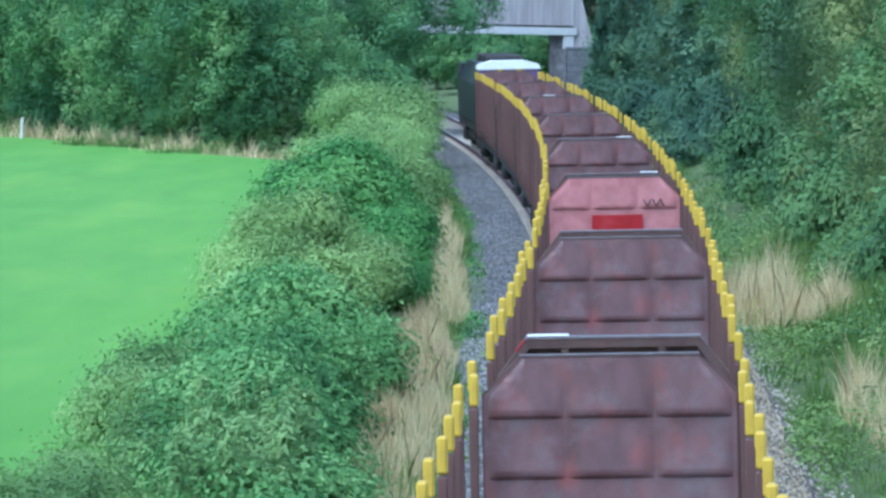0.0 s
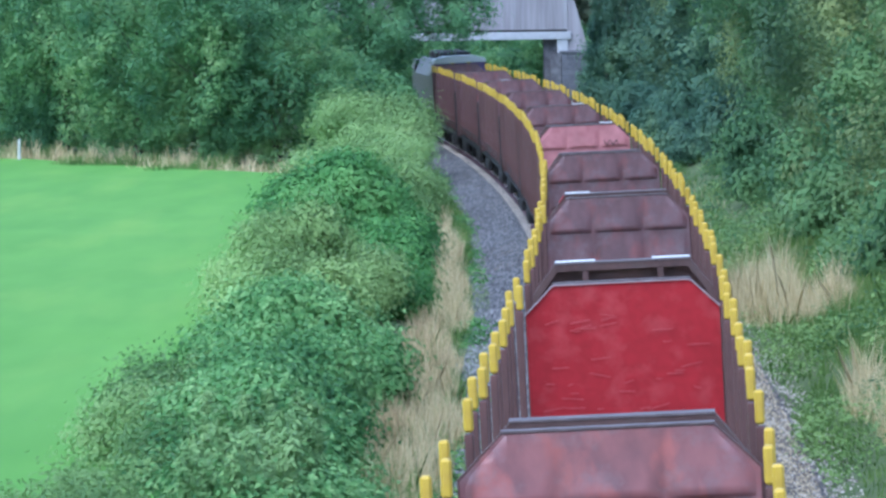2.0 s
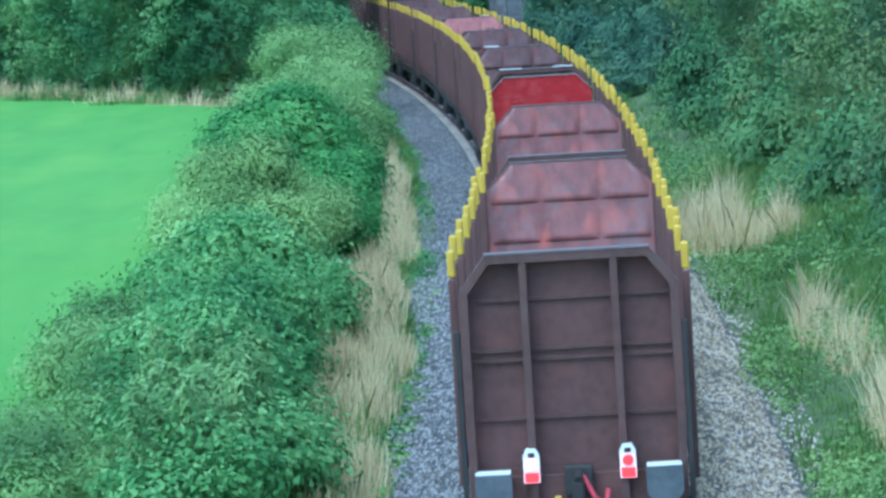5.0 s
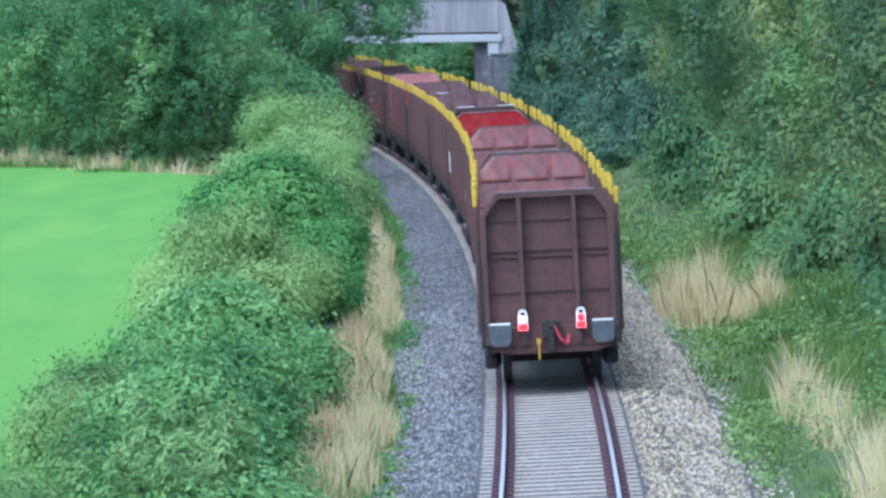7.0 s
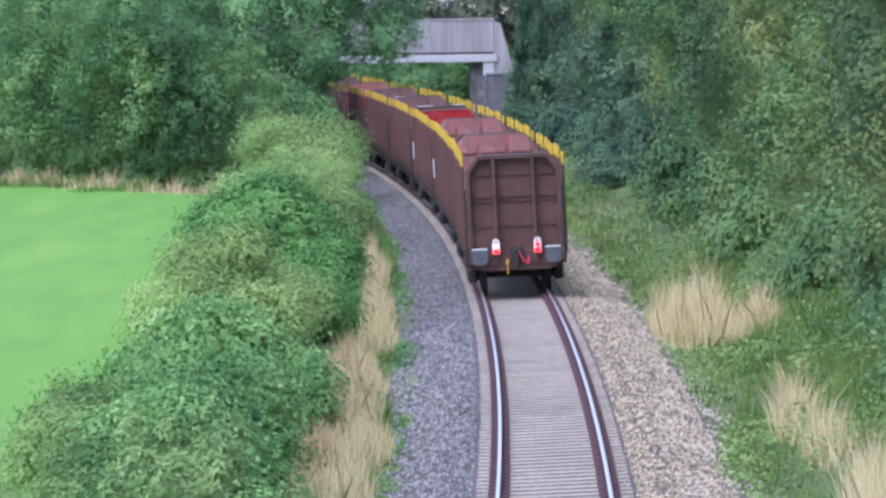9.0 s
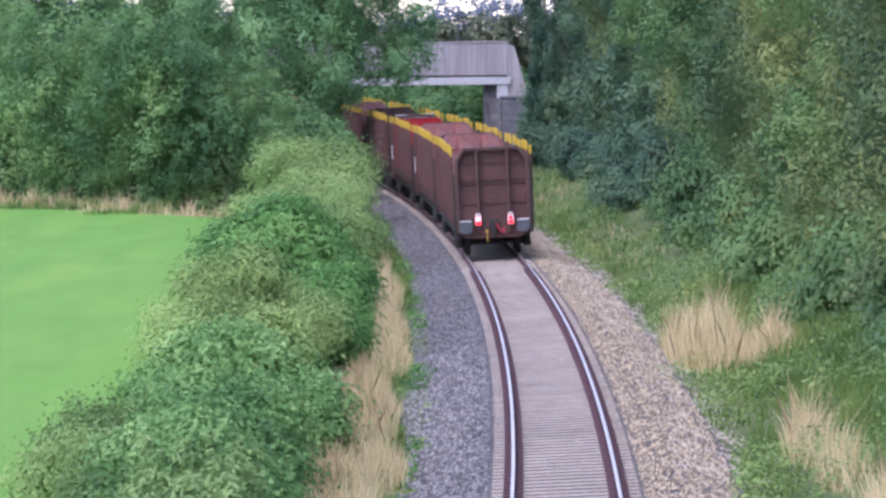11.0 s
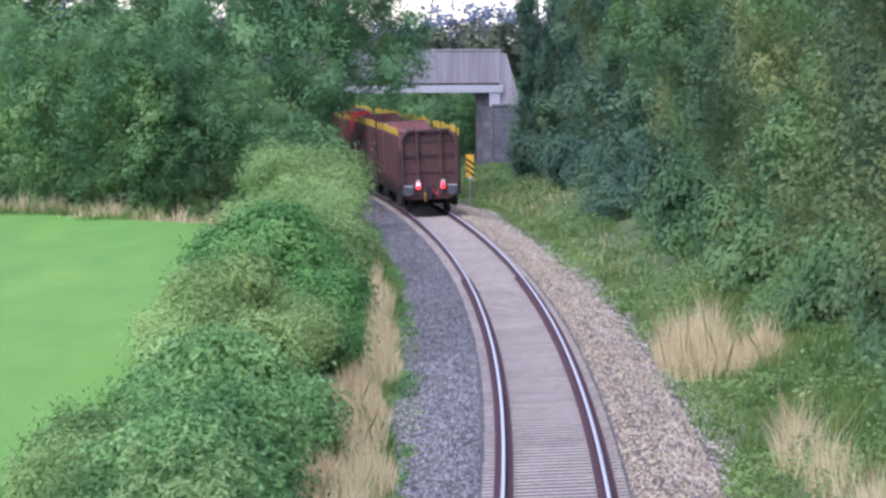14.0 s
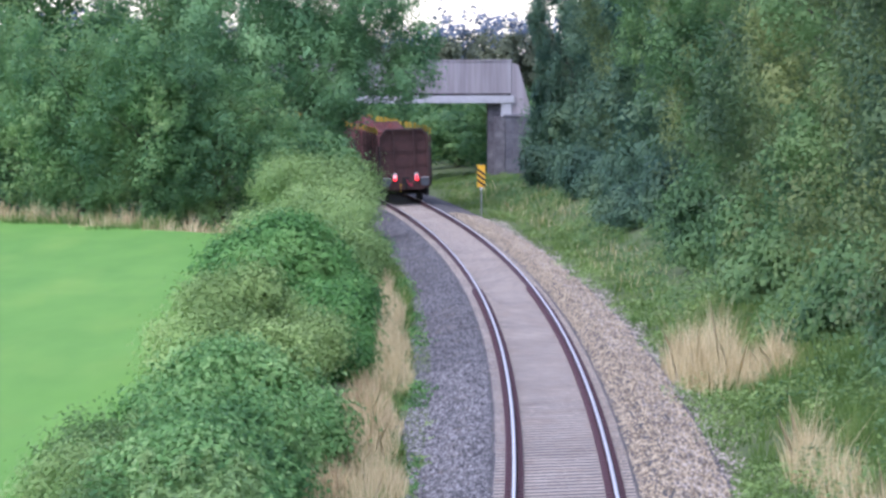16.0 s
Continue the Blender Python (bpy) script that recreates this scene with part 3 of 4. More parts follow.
def blades(name, spots, count, height, wide, mat, label, category="grass", lean=0.25):
    """Tufts of grass blades: spots are (s, u, half-length, half-width)."""
    w = np.array([a[2] * a[3] for a in spots])
    pick = rng.choice(len(spots), count, p=w / w.sum())
    q = np.array(spots)[pick]
    ang, rad = rng.uniform(0, 6.283, count), np.sqrt(rng.random(count)) * rng.uniform(0.8, 1.1, count)
    s, u = q[:, 0] + np.cos(ang) * rad * q[:, 2], q[:, 1] + np.sin(ang) * rad * q[:, 3]
    root = np.array([along(a, b, ground_z(a, b) - 0.03) for a, b in zip(s, u)])
    tuft = np.array([noise.noise(Vector((a * 0.45, b * 1.6, 8.3))) for a, b in zip(s, u)])
    h = height * rng.uniform(0.45, 1.2, count) * (1.1 - 0.5 * rad) * np.clip(0.95 + 1.1 * tuft, 0.35, 1.5)
    d = rng.normal(0, lean, (count, 2))
    tip = root + np.stack([d[:, 0] * h, d[:, 1] * h, h], 1)
    a = rng.uniform(0, 6.283, count)
    side = np.stack([np.cos(a), np.sin(a) * 0.4, np.zeros(count)], 1) * wide
    mid = (root * 0.45 + tip * 0.55) - np.stack([d[:, 0] * h, d[:, 1] * h, np.zeros(count)], 1) * 0.2
    v = np.stack([root - side, root + side, mid + side * 0.7, tip, mid - side * 0.7], 1).reshape(-1, 3)
    i = np.arange(count)[:, None] * 5
    return tagged(new(name, mesh_from(name, v, i + np.array([[0, 1, 2, 3, 4]]), mat)), label, category, kind="stuff")


blades("dry_grass", [(105, 4.2, 4.0, 0.95), (109, 3.45, 5.0, 0.55), (102.5, 4.9, 3.2, 0.6), (113, 4.4, 4.0, 0.35), (82, 4.3, 3.0, 0.4), (77, 4.5, 3.0, 0.4), (66, 4.5, 4, 0.4)], 5600, 1.2, 0.008, "dry",
       "pale dry standing grass on the verge")
blades("dry_grass", [(62, -3.3, 5, 0.8), (72, -3.45, 4, 0.7), (80, -3.3, 4.5, 0.65), (87, -3.55, 3.5, 0.55), (94, -3.4, 3, 0.4), (108, -3.45, 6, 0.5), (119, -3.5, 5, 0.45), (134, -3.5, 6, 0.35), (150, -3.6, 9, 0.25)], 12000, 0.8, 0.007, "dry",
       "pale dry grass between hedge and ballast", lean=0.2)
blades("dry_grass", [(188, -10.5, 1.2, 2.2), (193, -13.5, 1.5, 2.0), (199.5, -16.5, 1.5, 2.2), (207, -20, 1.8, 2.2), (214.5, -23.5, 1.8, 2.2)], 900, 0.85, 0.018, "dry", "dry grass along the field hedgerow")
blades("withered_grass", [(189, -10.5, 1.6, 2.2), (194, -13.5, 1.8, 2.0), (200.5, -16.5, 1.8, 2.2), (208, -20, 2, 2.2), (215.5, -23.5, 2, 2.2)], 1900, 0.8, 0.018, "brown", "brown withered grass along the field hedgerow")
blades("green_grass", [(190.5, -12, 2, 3), (199, -16, 2.5, 3), (210, -21, 3, 3)], 4200, 0.65, 0.02, "blade", "rough grass along the field hedgerow")
blades("green_grass", [(64, 4.2, 10, 1.6), (90, 4.0, 22, 1.3), (130, 4.2, 26, 1.2), (180, 4.4, 30, 1.6), (230, 5.0, 25, 2.6), (260, 7.0, 25, 3.0)], 26000, 0.33, 0.014, "blade",
       "rough green grass on the railway verge")
blades("worn_grass", [(135, -13.4, 2.2, 0.3), (130, -12.9, 3, 0.22), (124.5, -12.3, 3, 0.22), (119, -11.95, 3, 0.2), (114, -11.7, 3, 0.2), (108, -11.5, 3.5, 0.15)], 420, 0.10, 0.006, "dry", "faint worn trail of pale grass across the field")
blades("dry_grass", [(160, 4.6, 25, 1.0), (205, 5.2, 25, 1.6), (240, 6.0, 18, 2.2)], 800, 0.6, 0.012, "dry", "thin dry grass among the verge weeds")
blades("withered_grass", [(92, -3.8, 6, 0.6), (100, -3.9, 5, 0.5), (80, -4.0, 8, 0.5)], 5500, 0.7, 0.008, "brown", "brown withered grass and dock beside the hedge")
blades("green_grass", [(70, -3.6, 14, 0.7), (96, -3.7, 16, 0.6), (110, 4.4, 18, 0.9)], 4500, 0.55, 0.011, "blade", "tall green grass among the dry stalks", lean=0.25)
blades("green_grass", [(80, -3.1, 14, 0.3), (110, -3.2, 10, 0.3), (150, -3.2, 28, 0.4)], 4500, 0.35, 0.014, "blade", "green grass tufts at the ballast edge")



blades("green_grass", [(100, 5.6, 14, 1.5), (122, 5.4, 10, 1.3), (84, 5.4, 10, 1.0)], 12000, 0.6, 0.011, "blade", "tall green grass below the bank scrub")
weeds(3000, 20, 54, 250, 3.2, 7.0, 0.42, 0.042, "leaf_verge", "low green weeds and nettles on the verge")
weeds(900, 20, 74, 130, 4.4, 7.2, 0.6, 0.05, "leaf_verge", "green nettles and grass on the bank foot")
weeds(2600, 20, 66, 260, 4.2, 7.5, 0.8, 0.05, "leaf_scrub", "taller dark nettles below the bank trees")
weeds(700, 12, 58, 200, -3.3, -2.7, 0.22, 0.045, "leaf_deep", "small green weeds at the ballast edge")
weeds(70, 34, 58, 98, -2.95, -2.2, 0.12, 0.04, "leaf_verge", "bright green weeds growing on the ballast")
weeds(170, 26, 56, 92, 2.6, 3.6, 0.2, 0.045, "leaf_verge", "bright green weeds growing over the ballast edge")
weeds(500, 12, 62, 170, 2.6, 3.3, 0.22, 0.045, "leaf_bank", "small green weeds at the ballast edge")

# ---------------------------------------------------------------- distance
# no air haze here: the wood's own leaf colour carries it
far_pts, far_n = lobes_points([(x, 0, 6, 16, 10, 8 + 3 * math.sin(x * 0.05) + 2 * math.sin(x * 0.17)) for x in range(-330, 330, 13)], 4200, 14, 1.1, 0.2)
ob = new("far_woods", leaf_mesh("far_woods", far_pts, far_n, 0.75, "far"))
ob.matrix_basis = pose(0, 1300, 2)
tagged(ob, "distant tree line with haze in its blue-green colour", "woods", kind="stuff")
MID_TREES = [(-1, 330, 8.6, 0), (4.5, 338, 8.4, 1), (9, 345, 9, 2), (-7, 352, 8.8, 1), (14, 330, 9.5, 0), (20, 320, 11, 2), (-13, 345, 9, 2)]
# their leaf colour already holds the haze of the distance
mid = [tree_sort(81, 8.0, 3.2, "haze", "olive green tree beyond the road bridge", 0.15, 620, 34, 0.4),
       tree_sort(82, 8.0, 3.2, "haze", "hazy olive tree beyond the road bridge", 0.15, 620, 34, 0.4)]
for i, (x, y, h, k) in enumerate(MID_TREES):
    m = pose(x, y, 0, 0, 0, i * 51)
    if i in (0, 1):
        ob = mid[1 - i]
        ob.matrix_basis = m
    else:
        ob = copy_thing(mid[i % 2], m)
    ob.scale = (1.05, 1.05, h / 8)
    tagged(ob, group="trees beyond the bridge")


# ---------------------------------------------------------------- road bridge
def road_bridge():
    br = thing("road_bridge", "grey concrete road bridge with stone abutment over the railway", "bridge")
    y0 = 272.0
    for i in range(15):
        x = 4.0 - (i + 1) * 1.3
        part("parapet_panel", box(bmesh.new(), x + 0.008, x + 1.292, y0, y0 + 0.25, 4.86, 6.72, 0.01), "concrete", br)
    part("coping", box(bmesh.new(), -15.7, 4.06, y0 - 0.05, y0 + 0.32, 6.72, 6.82, 0.02), "concrete", br)
    # a black strip paints the shadow line between parapet and edge beam
    part("shadow_gap", box(bmesh.new(), -15.6, 3.95, y0 + 0.06, y0 + 0.3, 4.74, 4.86), "black", br)
    part("edge_beam", box(bmesh.new(), -15.6, 4.18, y0 - 0.12, y0 + 0.4, 4.30, 4.74, 0.02), "pale_concrete", br, "pale concrete edge beam")
    part("deck", box(bmesh.new(), -15.6, 4.1, y0 + 0.4, y0 + 7.5, 4.45, 5.2), "concrete", br)
    part("back_parapet", box(bmesh.new(), -15.6, 4.0, y0 + 7.5, y0 + 7.75, 4.4, 6.72), "concrete", br)
    part("pillar", box(bmesh.new(), 3.38, 4.0, y0 - 0.05, y0 + 1.0, 3.5, 4.30, 0.02), "pale_concrete", br)
    # inner face: the shade below the deck is in its dark colour
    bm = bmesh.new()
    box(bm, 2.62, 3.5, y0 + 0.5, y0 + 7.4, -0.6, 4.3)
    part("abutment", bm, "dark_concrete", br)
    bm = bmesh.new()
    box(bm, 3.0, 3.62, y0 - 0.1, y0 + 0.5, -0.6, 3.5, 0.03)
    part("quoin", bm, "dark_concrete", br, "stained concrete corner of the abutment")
    prism(bm := bmesh.new(), [(4.0, 6.7), (4.4, 6.5), (5.2, 3.6), (4.0, 3.6)], y0 + 0.05, y0 + 0.4)
    part("wing_wall", bm, "concrete", br)
    wall = part("stone_wall", box(bmesh.new(), 3.62, 5.1, y0 + 0.0, y0 + 0.6, -0.6, 3.5), "mortar", br, "coursed grey stone abutment wall")
    part("cap_stone", box(bmesh.new(), 3.5, 5.2, y0 - 0.14, y0 + 0.6, 3.5, 3.64, 0.02), "masonry", br)
    q = random.Random(5)
    z = -0.4
    while z < 3.45:
        h = q.uniform(0.22, 0.34)
        x = 3.63
        while x < 5.05:
            w = min(q.uniform(0.3, 0.6), 5.09 - x)
            if w > 0.12:
                part("stone", box(bmesh.new(), x + 0.012, x + w - 0.012, y0 - 0.05 - q.uniform(0, 0.03), y0 + 0.1, z + 0.012, min(z + h, 3.49) - 0.012, 0.012), "masonry", wall)
            x += w
        z += h
    # far abutment, behind the ash tree
    part("abutment", box(bmesh.new(), -15.6, -13.6, y0 + 0.1, y0 + 7.4, -0.6, 4.3), "concrete", br)


road_bridge()
for i, (s, u, h) in enumerate([(285, 10.5, 5), (292, 8.5, 3.2), (300, 10, 4.5), (310, 8, 4), (322, 6.5, 5), (335, 5, 6)]):
    p = along(s, u)
    m = pose(p.x, p.y, 0.2, 0, 0, i * 40)
    if i == 0:
        far_bush = tree_sort(71, 6.0, 2.4, "leaf_row", "green bush on the bank behind the bridge", 0.12, 400, 34, 0.4)
        far_bush.matrix_basis, far_bush.name = m, "bank_bush"
        ob = far_bush
    else:
        ob = copy_thing(far_bush, m)
    ob.scale = (1.0, 1.0, h / 6)
    tagged(ob, "green bush on the bank behind the bridge", "bush", "bank bushes behind the bridge")


# ---------------------------------------------------------------- marker sign and post
def marker_sign():
    sg = thing("marker_sign", "yellow and black striped railway marker on a grey pole", "sign")
    sg.matrix_basis = pose(1.78, 217, -0.45)
    part("pole", tube(bmesh.new(), (0, 0.03, -0.2), (0, 0.03, 2.5), 0.035), "zinc", sg)
    part("board", box(bmesh.new(), -0.19, 0.19, -0.012, 0.0, 1.42, 2.46, 0.004), "dull_yellow", sg)
    for i in range(6):
        z = 1.46 + i * 0.25
        edge = [(-0.188, z), (0.188, z - 0.28), (0.188, z - 0.16), (-0.188, z + 0.12)]
        edge = [(x, min(2.45, max(1.43, k))) for x, k in edge]
        if edge[3][1] - edge[0][1] > 0.02 and edge[2][1] - edge[1][1] > 0.02:
            part("stripe", prism(bmesh.new(), edge, -0.017, -0.0125), "black", sg)
    part("clamp", box(bmesh.new(), -0.06, 0.06, -0.03, 0.07, 1.33, 1.41, 0.005), "white", sg)


marker_sign()
post = thing("fence_post", "short white weathered post at the field hedgerow", "post")
post.matrix_basis = pose(-20.95, 204, -0.1)
part("shaft", box(bmesh.new(), -0.06, 0.06, -0.06, 0.06, -0.2, 1.05, 0.015), "wood", post)


# ---------------------------------------------------------------- train
PITCH = 21.1
LENGTH = 17.91  # between the end walls
NOSE = LENGTH + 2.1  # the frame runs on to here
WALL = [(-1.19, 0.84), (1.19, 0.84), (1.19, 3.2), (0.9, 3.58), (-0.9, 3.58), (-1.19, 3.2)]


FRONT_WALL = [(-1.19, 0.84), (1.19, 0.84), (1.19, 3.22), (0.835, 3.58), (-0.835, 3.58), (-1.19, 3.22)]


def bulkhead(parent, y, out, outline=WALL, deep=0.12):
    """An end wall at y, whose ribs stand on the side out (+1 or -1) of it."""
    wall = part("bulkhead", prism(bmesh.new(), outline, y, y + 0.02 * out), "oxide", parent)
    bm = bmesh.new()
    a, b = y + 0.022 * out, y + deep * out
    for x in (-0.53, 0.46):
        box(bm, x, x + 0.08, a, b - 0.01 * out, 0.84, 3.49)
    part("post", bm, "frame_steel", wall)
    for z in (3.06, 2.51, 2.40, 1.76):
        part("rail", box(bmesh.new(), -1.17, 1.17, a, a + 0.05 * out, z, z + 0.035), "frame_steel", wall)
    bm = bmesh.new()
    mitre = (0.0, 0.0, 0.03, 0.0445, 0.0445, 0.03)
    for i in range(1, 6):
        (x0, z0), (x1, z1) = outline[i], outline[(i + 1) % 6]
        d = Vector((x1 - x0, z1 - z0)).normalized()
        nx, nz = d.y * 0.09, -d.x * 0.09
        e0, e1 = d * mitre[i], d * mitre[(i + 1) % 6]
        prism(bm, [(x0, z0), (x1, z1), (x1 - nx - e1.x, z1 - nz - e1.y), (x0 - nx + e0.x, z0 - nz + e0.y)], a, b)
    part("rim", bm, "frame_steel", wall, "dark steel edge frame")
    part("cap", box(bmesh.new(), outline[4][0], outline[3][0], y - 0.02 * out, b + 0.01 * out, 3.582, 3.60), "worn", wall, "worn grey top edge")
    return wall


def lining(parent, y, mat, plain=False):
    """The face towards the load: pressed panels with three ledges, or a flat plate."""
    bm = bmesh.new()
    inset = [(x * 0.985, z - 0.01 if z > 1 else z + 0.3) for x, z in (WALL if plain and mat == "plate" else FRONT_WALL)]
    if plain:
        prism(bm, inset, y - 0.03, y - 0.002)
    else:
        prism(bm, inset, y - 0.012, y - 0.002)
    ob = part("lining", bm, mat, parent)
    if not plain:
        for x0, x1 in ((-1.15, -0.425), (-0.405, 0.405), (0.425, 1.15)):
            for z in (3.03, 2.45, 1.87, 1.29):
                bm = bmesh.new()
                grid = []
                for fz in (0, 0.2, 0.4, 0.55, 0.7, 0.82, 0.92, 0.96, 1.0):
                    zz = z + 0.54 - 0.585 * fz
                    room = 1.13 - max(0.0, zz - 3.20) / 0.36 * 0.33
                    line = []
                    for fx in (0, 0.05, 0.11, 0.18, 0.34, 0.5, 0.66, 0.82, 0.89, 0.95, 1.0):
                        x = x0 + (x1 - x0) * fx
                        e = min(1.0, min(fx, 1 - fx) / 0.16)
                        swell = 0.05 * (fz / 0.92) ** 1.5 if fz < 0.92 else 0.05 * (1 - ((fz - 0.92) / 0.08) ** 1.5)
                        line.append(bm.verts.new((max(-room, min(room, x)), y - 0.013 - swell * e * e * (3 - 2 * e), zz)))
                    grid.append(line)
                for k in range(len(grid) - 1):
                    for c in range(len(grid[0]) - 1):
                        bm.faces.new((grid[k][c], grid[k + 1][c], grid[k + 1][c + 1], grid[k][c + 1])).smooth = True
                part("pressed_panel", bm, mat, ob)
    return ob


def wheelset_mesh():
    bm = bmesh.new()
    for x in (-0.835, 0.835):
        tube(bm, (x - 0.065, 0, 0.42), (x + 0.065, 0, 0.42), 0.42, seg=28)
        tube(bm, (x + (0.065 if x < 0 else -0.095), 0, 0.42), (x + (0.095 if x < 0 else -0.065), 0, 0.42), 0.45, seg=28)
        tube(bm, (x * 1.1, 0, 0.42), (x * 1.25, 0, 0.42), 0.12, seg=12)
    tube(bm, (-0.8, 0, 0.42), (0.8, 0, 0.42), 0.08)
    me = bpy.data.meshes.new("wheelset")
    bm.to_mesh(me)
    bm.free()
    me.materials.append(M["black"])
    return me


WHEELS = wheelset_mesh()


def make_bogie(parent, y):
    bm = bmesh.new()
    for x in (-1.1, 1.1):
        box(bm, x - 0.09, x + 0.09, y - 1.45, y + 1.45, 0.50, 0.72, 0.03)
        for k in (-0.9, 0.9):
            box(bm, x - 0.13, x + 0.13, y + k - 0.2, y + k + 0.2, 0.24, 0.62, 0.04)
        box(bm, x - 0.11, x + 0.11, y - 0.3, y + 0.3, 0.4, 0.80, 0.03)
    box(bm, -1.1, 1.1, y - 0.22, y + 0.22, 0.5, 0.86)
    bogie = part("bogie", bm, "black", parent)
    for k in (-0.9, 0.9):
        share("wheelset", WHEELS, bogie, pose(0, y + k, 0))


def timber_wagon():
    """A bogie timber wagon; its rear end stands at y = 0 and it runs towards +y."""
    w = thing("timber_wagon", "empty brown steel timber wagon with yellow-tipped side stakes", "railway wagon", "wagons of the train")
    bm = bmesh.new()
    box(bm, -1.2, 1.2, 0.1, NOSE - 0.05, 1.08, 1.18)
    part("deck", bm, "oxide", w)
    for x in (-1.1, 1.1):
        bm = bmesh.new()
        box(bm, x - 0.05, x + 0.05, 0.1, NOSE - 0.1, 0.78, 1.08)
        box(bm, x - 0.11, x + 0.11, 0.1, NOSE - 0.1, 0.74, 0.78)
        part("side_sill", bm, "black", w, "black side sill")
    part("centre_sill", box(bmesh.new(), -0.3, 0.3, 0.6, NOSE - 0.6, 0.62, 1.08), "black", w)
    for y in (0.03, NOSE - 0.15):
        part("headstock", box(bmesh.new(), -1.17, 1.17, y, y + 0.12, 0.70, 1.1, 0.01), "oxide", w)
    make_bogie(w, 2.6)
    make_bogie(w, LENGTH - 2.6)
    rear = bulkhead(w, 0.16, -1, WALL, 0.26)
    rear.name, rear.location.z = "rear_bulkhead", -0.05
    lining(rear, 0.16 + 0.05, "plate", True).name = "rear_lining"
    front = bulkhead(w, LENGTH - 0.16, 1, FRONT_WALL)
    front.name, front.scale.x, front.location.z = "front_bulkhead", 1.03, 0.027
    lining(front, LENGTH - 0.16, "plate").name = "lining"
    for x in (-1.235, 1.235):
        # added black strip, standing in for the shade between two wagons
        part("corner_post", box(bmesh.new(), x - 0.03, x + 0.03, -0.1, 0.04, 0.74, 2.72, 0.008), "black", w, "black strip for the shade in the gap between wagons")
        for k in (4.9, 7.3, 9.6, 11.9):
            part("brake_gear", box(bmesh.new(), x * 0.62 - 0.2, x * 0.62 + 0.2, k, k + 0.9, 0.42, 0.76, 0.04), "black", w)
    # stakes along both sides
    bm = box(bmesh.new(), -0.04, 0.04, -0.06, 0.06, 1.0, 3.28, 0.01)
    stake = bpy.data.meshes.new("stake")
    bm.to_mesh(stake)
    bm.free()
    stake.materials.append(M["oxide"])
    bm = box(bmesh.new(), -0.043, 0.043, -0.063, 0.063, 3.30, 3.60, 0.02)
    tip = bpy.data.meshes.new("painted_tip")
    bm.to_mesh(tip)
    bm.free()
    tip.materials.append(M["yellow"])
    n = 12
    q = random.Random(3)
    for i in range(n):
        y = 0.45 + (LENGTH - 0.9) * i / (n - 1)
        for x in (-1.27, 1.27):
            ob = share("stake", stake, w, pose(x + q.uniform(-0.015, 0.015), y + q.uniform(-0.12, 0.12), q.uniform(-0.06, 0.05), 0, q.uniform(-0.5, 0.5), 0))
            share("painted_tip", tip, ob, pose(0, 0, 0))
    for x in (-1.25, 1.25):
        part("side_board", box(bmesh.new(), x - 0.02, x + 0.02, 0.2, LENGTH - 0.2, 1.1, 1.35), "black", w)
    for x in (-0.93, 0.93):
        for y, k in ((-0.02, -1), (NOSE + 0.02, 1)):
            bm = bmesh.new()
            tube(bm, (x, y, 0.97), (x, y + 0.24 * k, 0.97), 0.1)
            prism(bm, [(x - 0.2, 0.88), (x - 0.13, 0.78), (x + 0.13, 0.78), (x + 0.2, 0.88), (x + 0.2, 1.16), (x - 0.2, 1.16)], y + 0.24 * k, y + 0.28 * k)
            part("buffer", bm, "rubber", w)
    return w


def dress_tail(w):
    """Tail lamps, coupling and hoses of the last wagon."""
    for x in (-0.51, 0.54):
        bm = prism(bmesh.new(), [(x - 0.09, 1.04), (x + 0.09, 1.04), (x + 0.09, 1.33), (x + 0.05, 1.41), (x - 0.05, 1.41), (x - 0.09, 1.33)], -0.16, -0.02)
        lamp = part("tail_lamp", bm, "white", w, "white tail lamp with glowing red lens")
        part("lens", box(bmesh.new(), x - 0.075, x + 0.075, -0.175, -0.161, 1.05, 1.155, 0.005), "tail_light", lamp)
        part("bulb", tube(bmesh.new(), (x, -0.161, 1.235), (x, -0.18, 1.235), 0.06, seg=16), "tail_core" if x < 0 else "tail_light", lamp)
        part("hood", box(bmesh.new(), x - 0.035, x + 0.035, -0.172, -0.161, 1.32, 1.37), "black", lamp)
    bm = bmesh.new()
    box(bm, -0.16, 0.16, -0.12, 0.03, 0.86, 1.2, 0.02)
    tube(bm, (0, -0.12, 1.12), (0, -0.3, 1.05), 0.05)
    box(bm, -0.08, 0.06, -0.3, -0.2, 0.62, 1.05, 0.03)
    part("coupling", bm, "black", w)
    bm = bmesh.new()
    for a, b in (((0.04, -0.2, 1.1), (0.16, -0.24, 0.86)), ((0.16, -0.24, 0.86), (0.28, -0.2, 0.76)), ((0.28, -0.2, 0.76), (0.31, -0.1, 0.92))):
        tube(bm, a, b, 0.03, seg=8)
    part("brake_hose", bm, "hose", w, "red brake hose")
    part("headstock_skirt", prism(bmesh.new(), [(-1.16, 0.70), (1.16, 0.70), (0.8, 0.60), (-0.8, 0.60)], 0.03, 0.1), "oxide", w)
    bm = bmesh.new()
    tube(bm, (-0.24, -0.12, 0.82), (-0.24, -0.18, 0.5), 0.014, seg=8)
    box(bm, -0.28, -0.2, -0.16, -0.1, 0.78, 0.88, 0.01)
    part("air_cock", bm, "yellow", w, "yellow air cock")
    for x in (-0.93, 0.93):
        part("step_edge", box(bmesh.new(), x - 0.19, x + 0.19, -0.3, -0.02, 1.166, 1.184), "white", w)


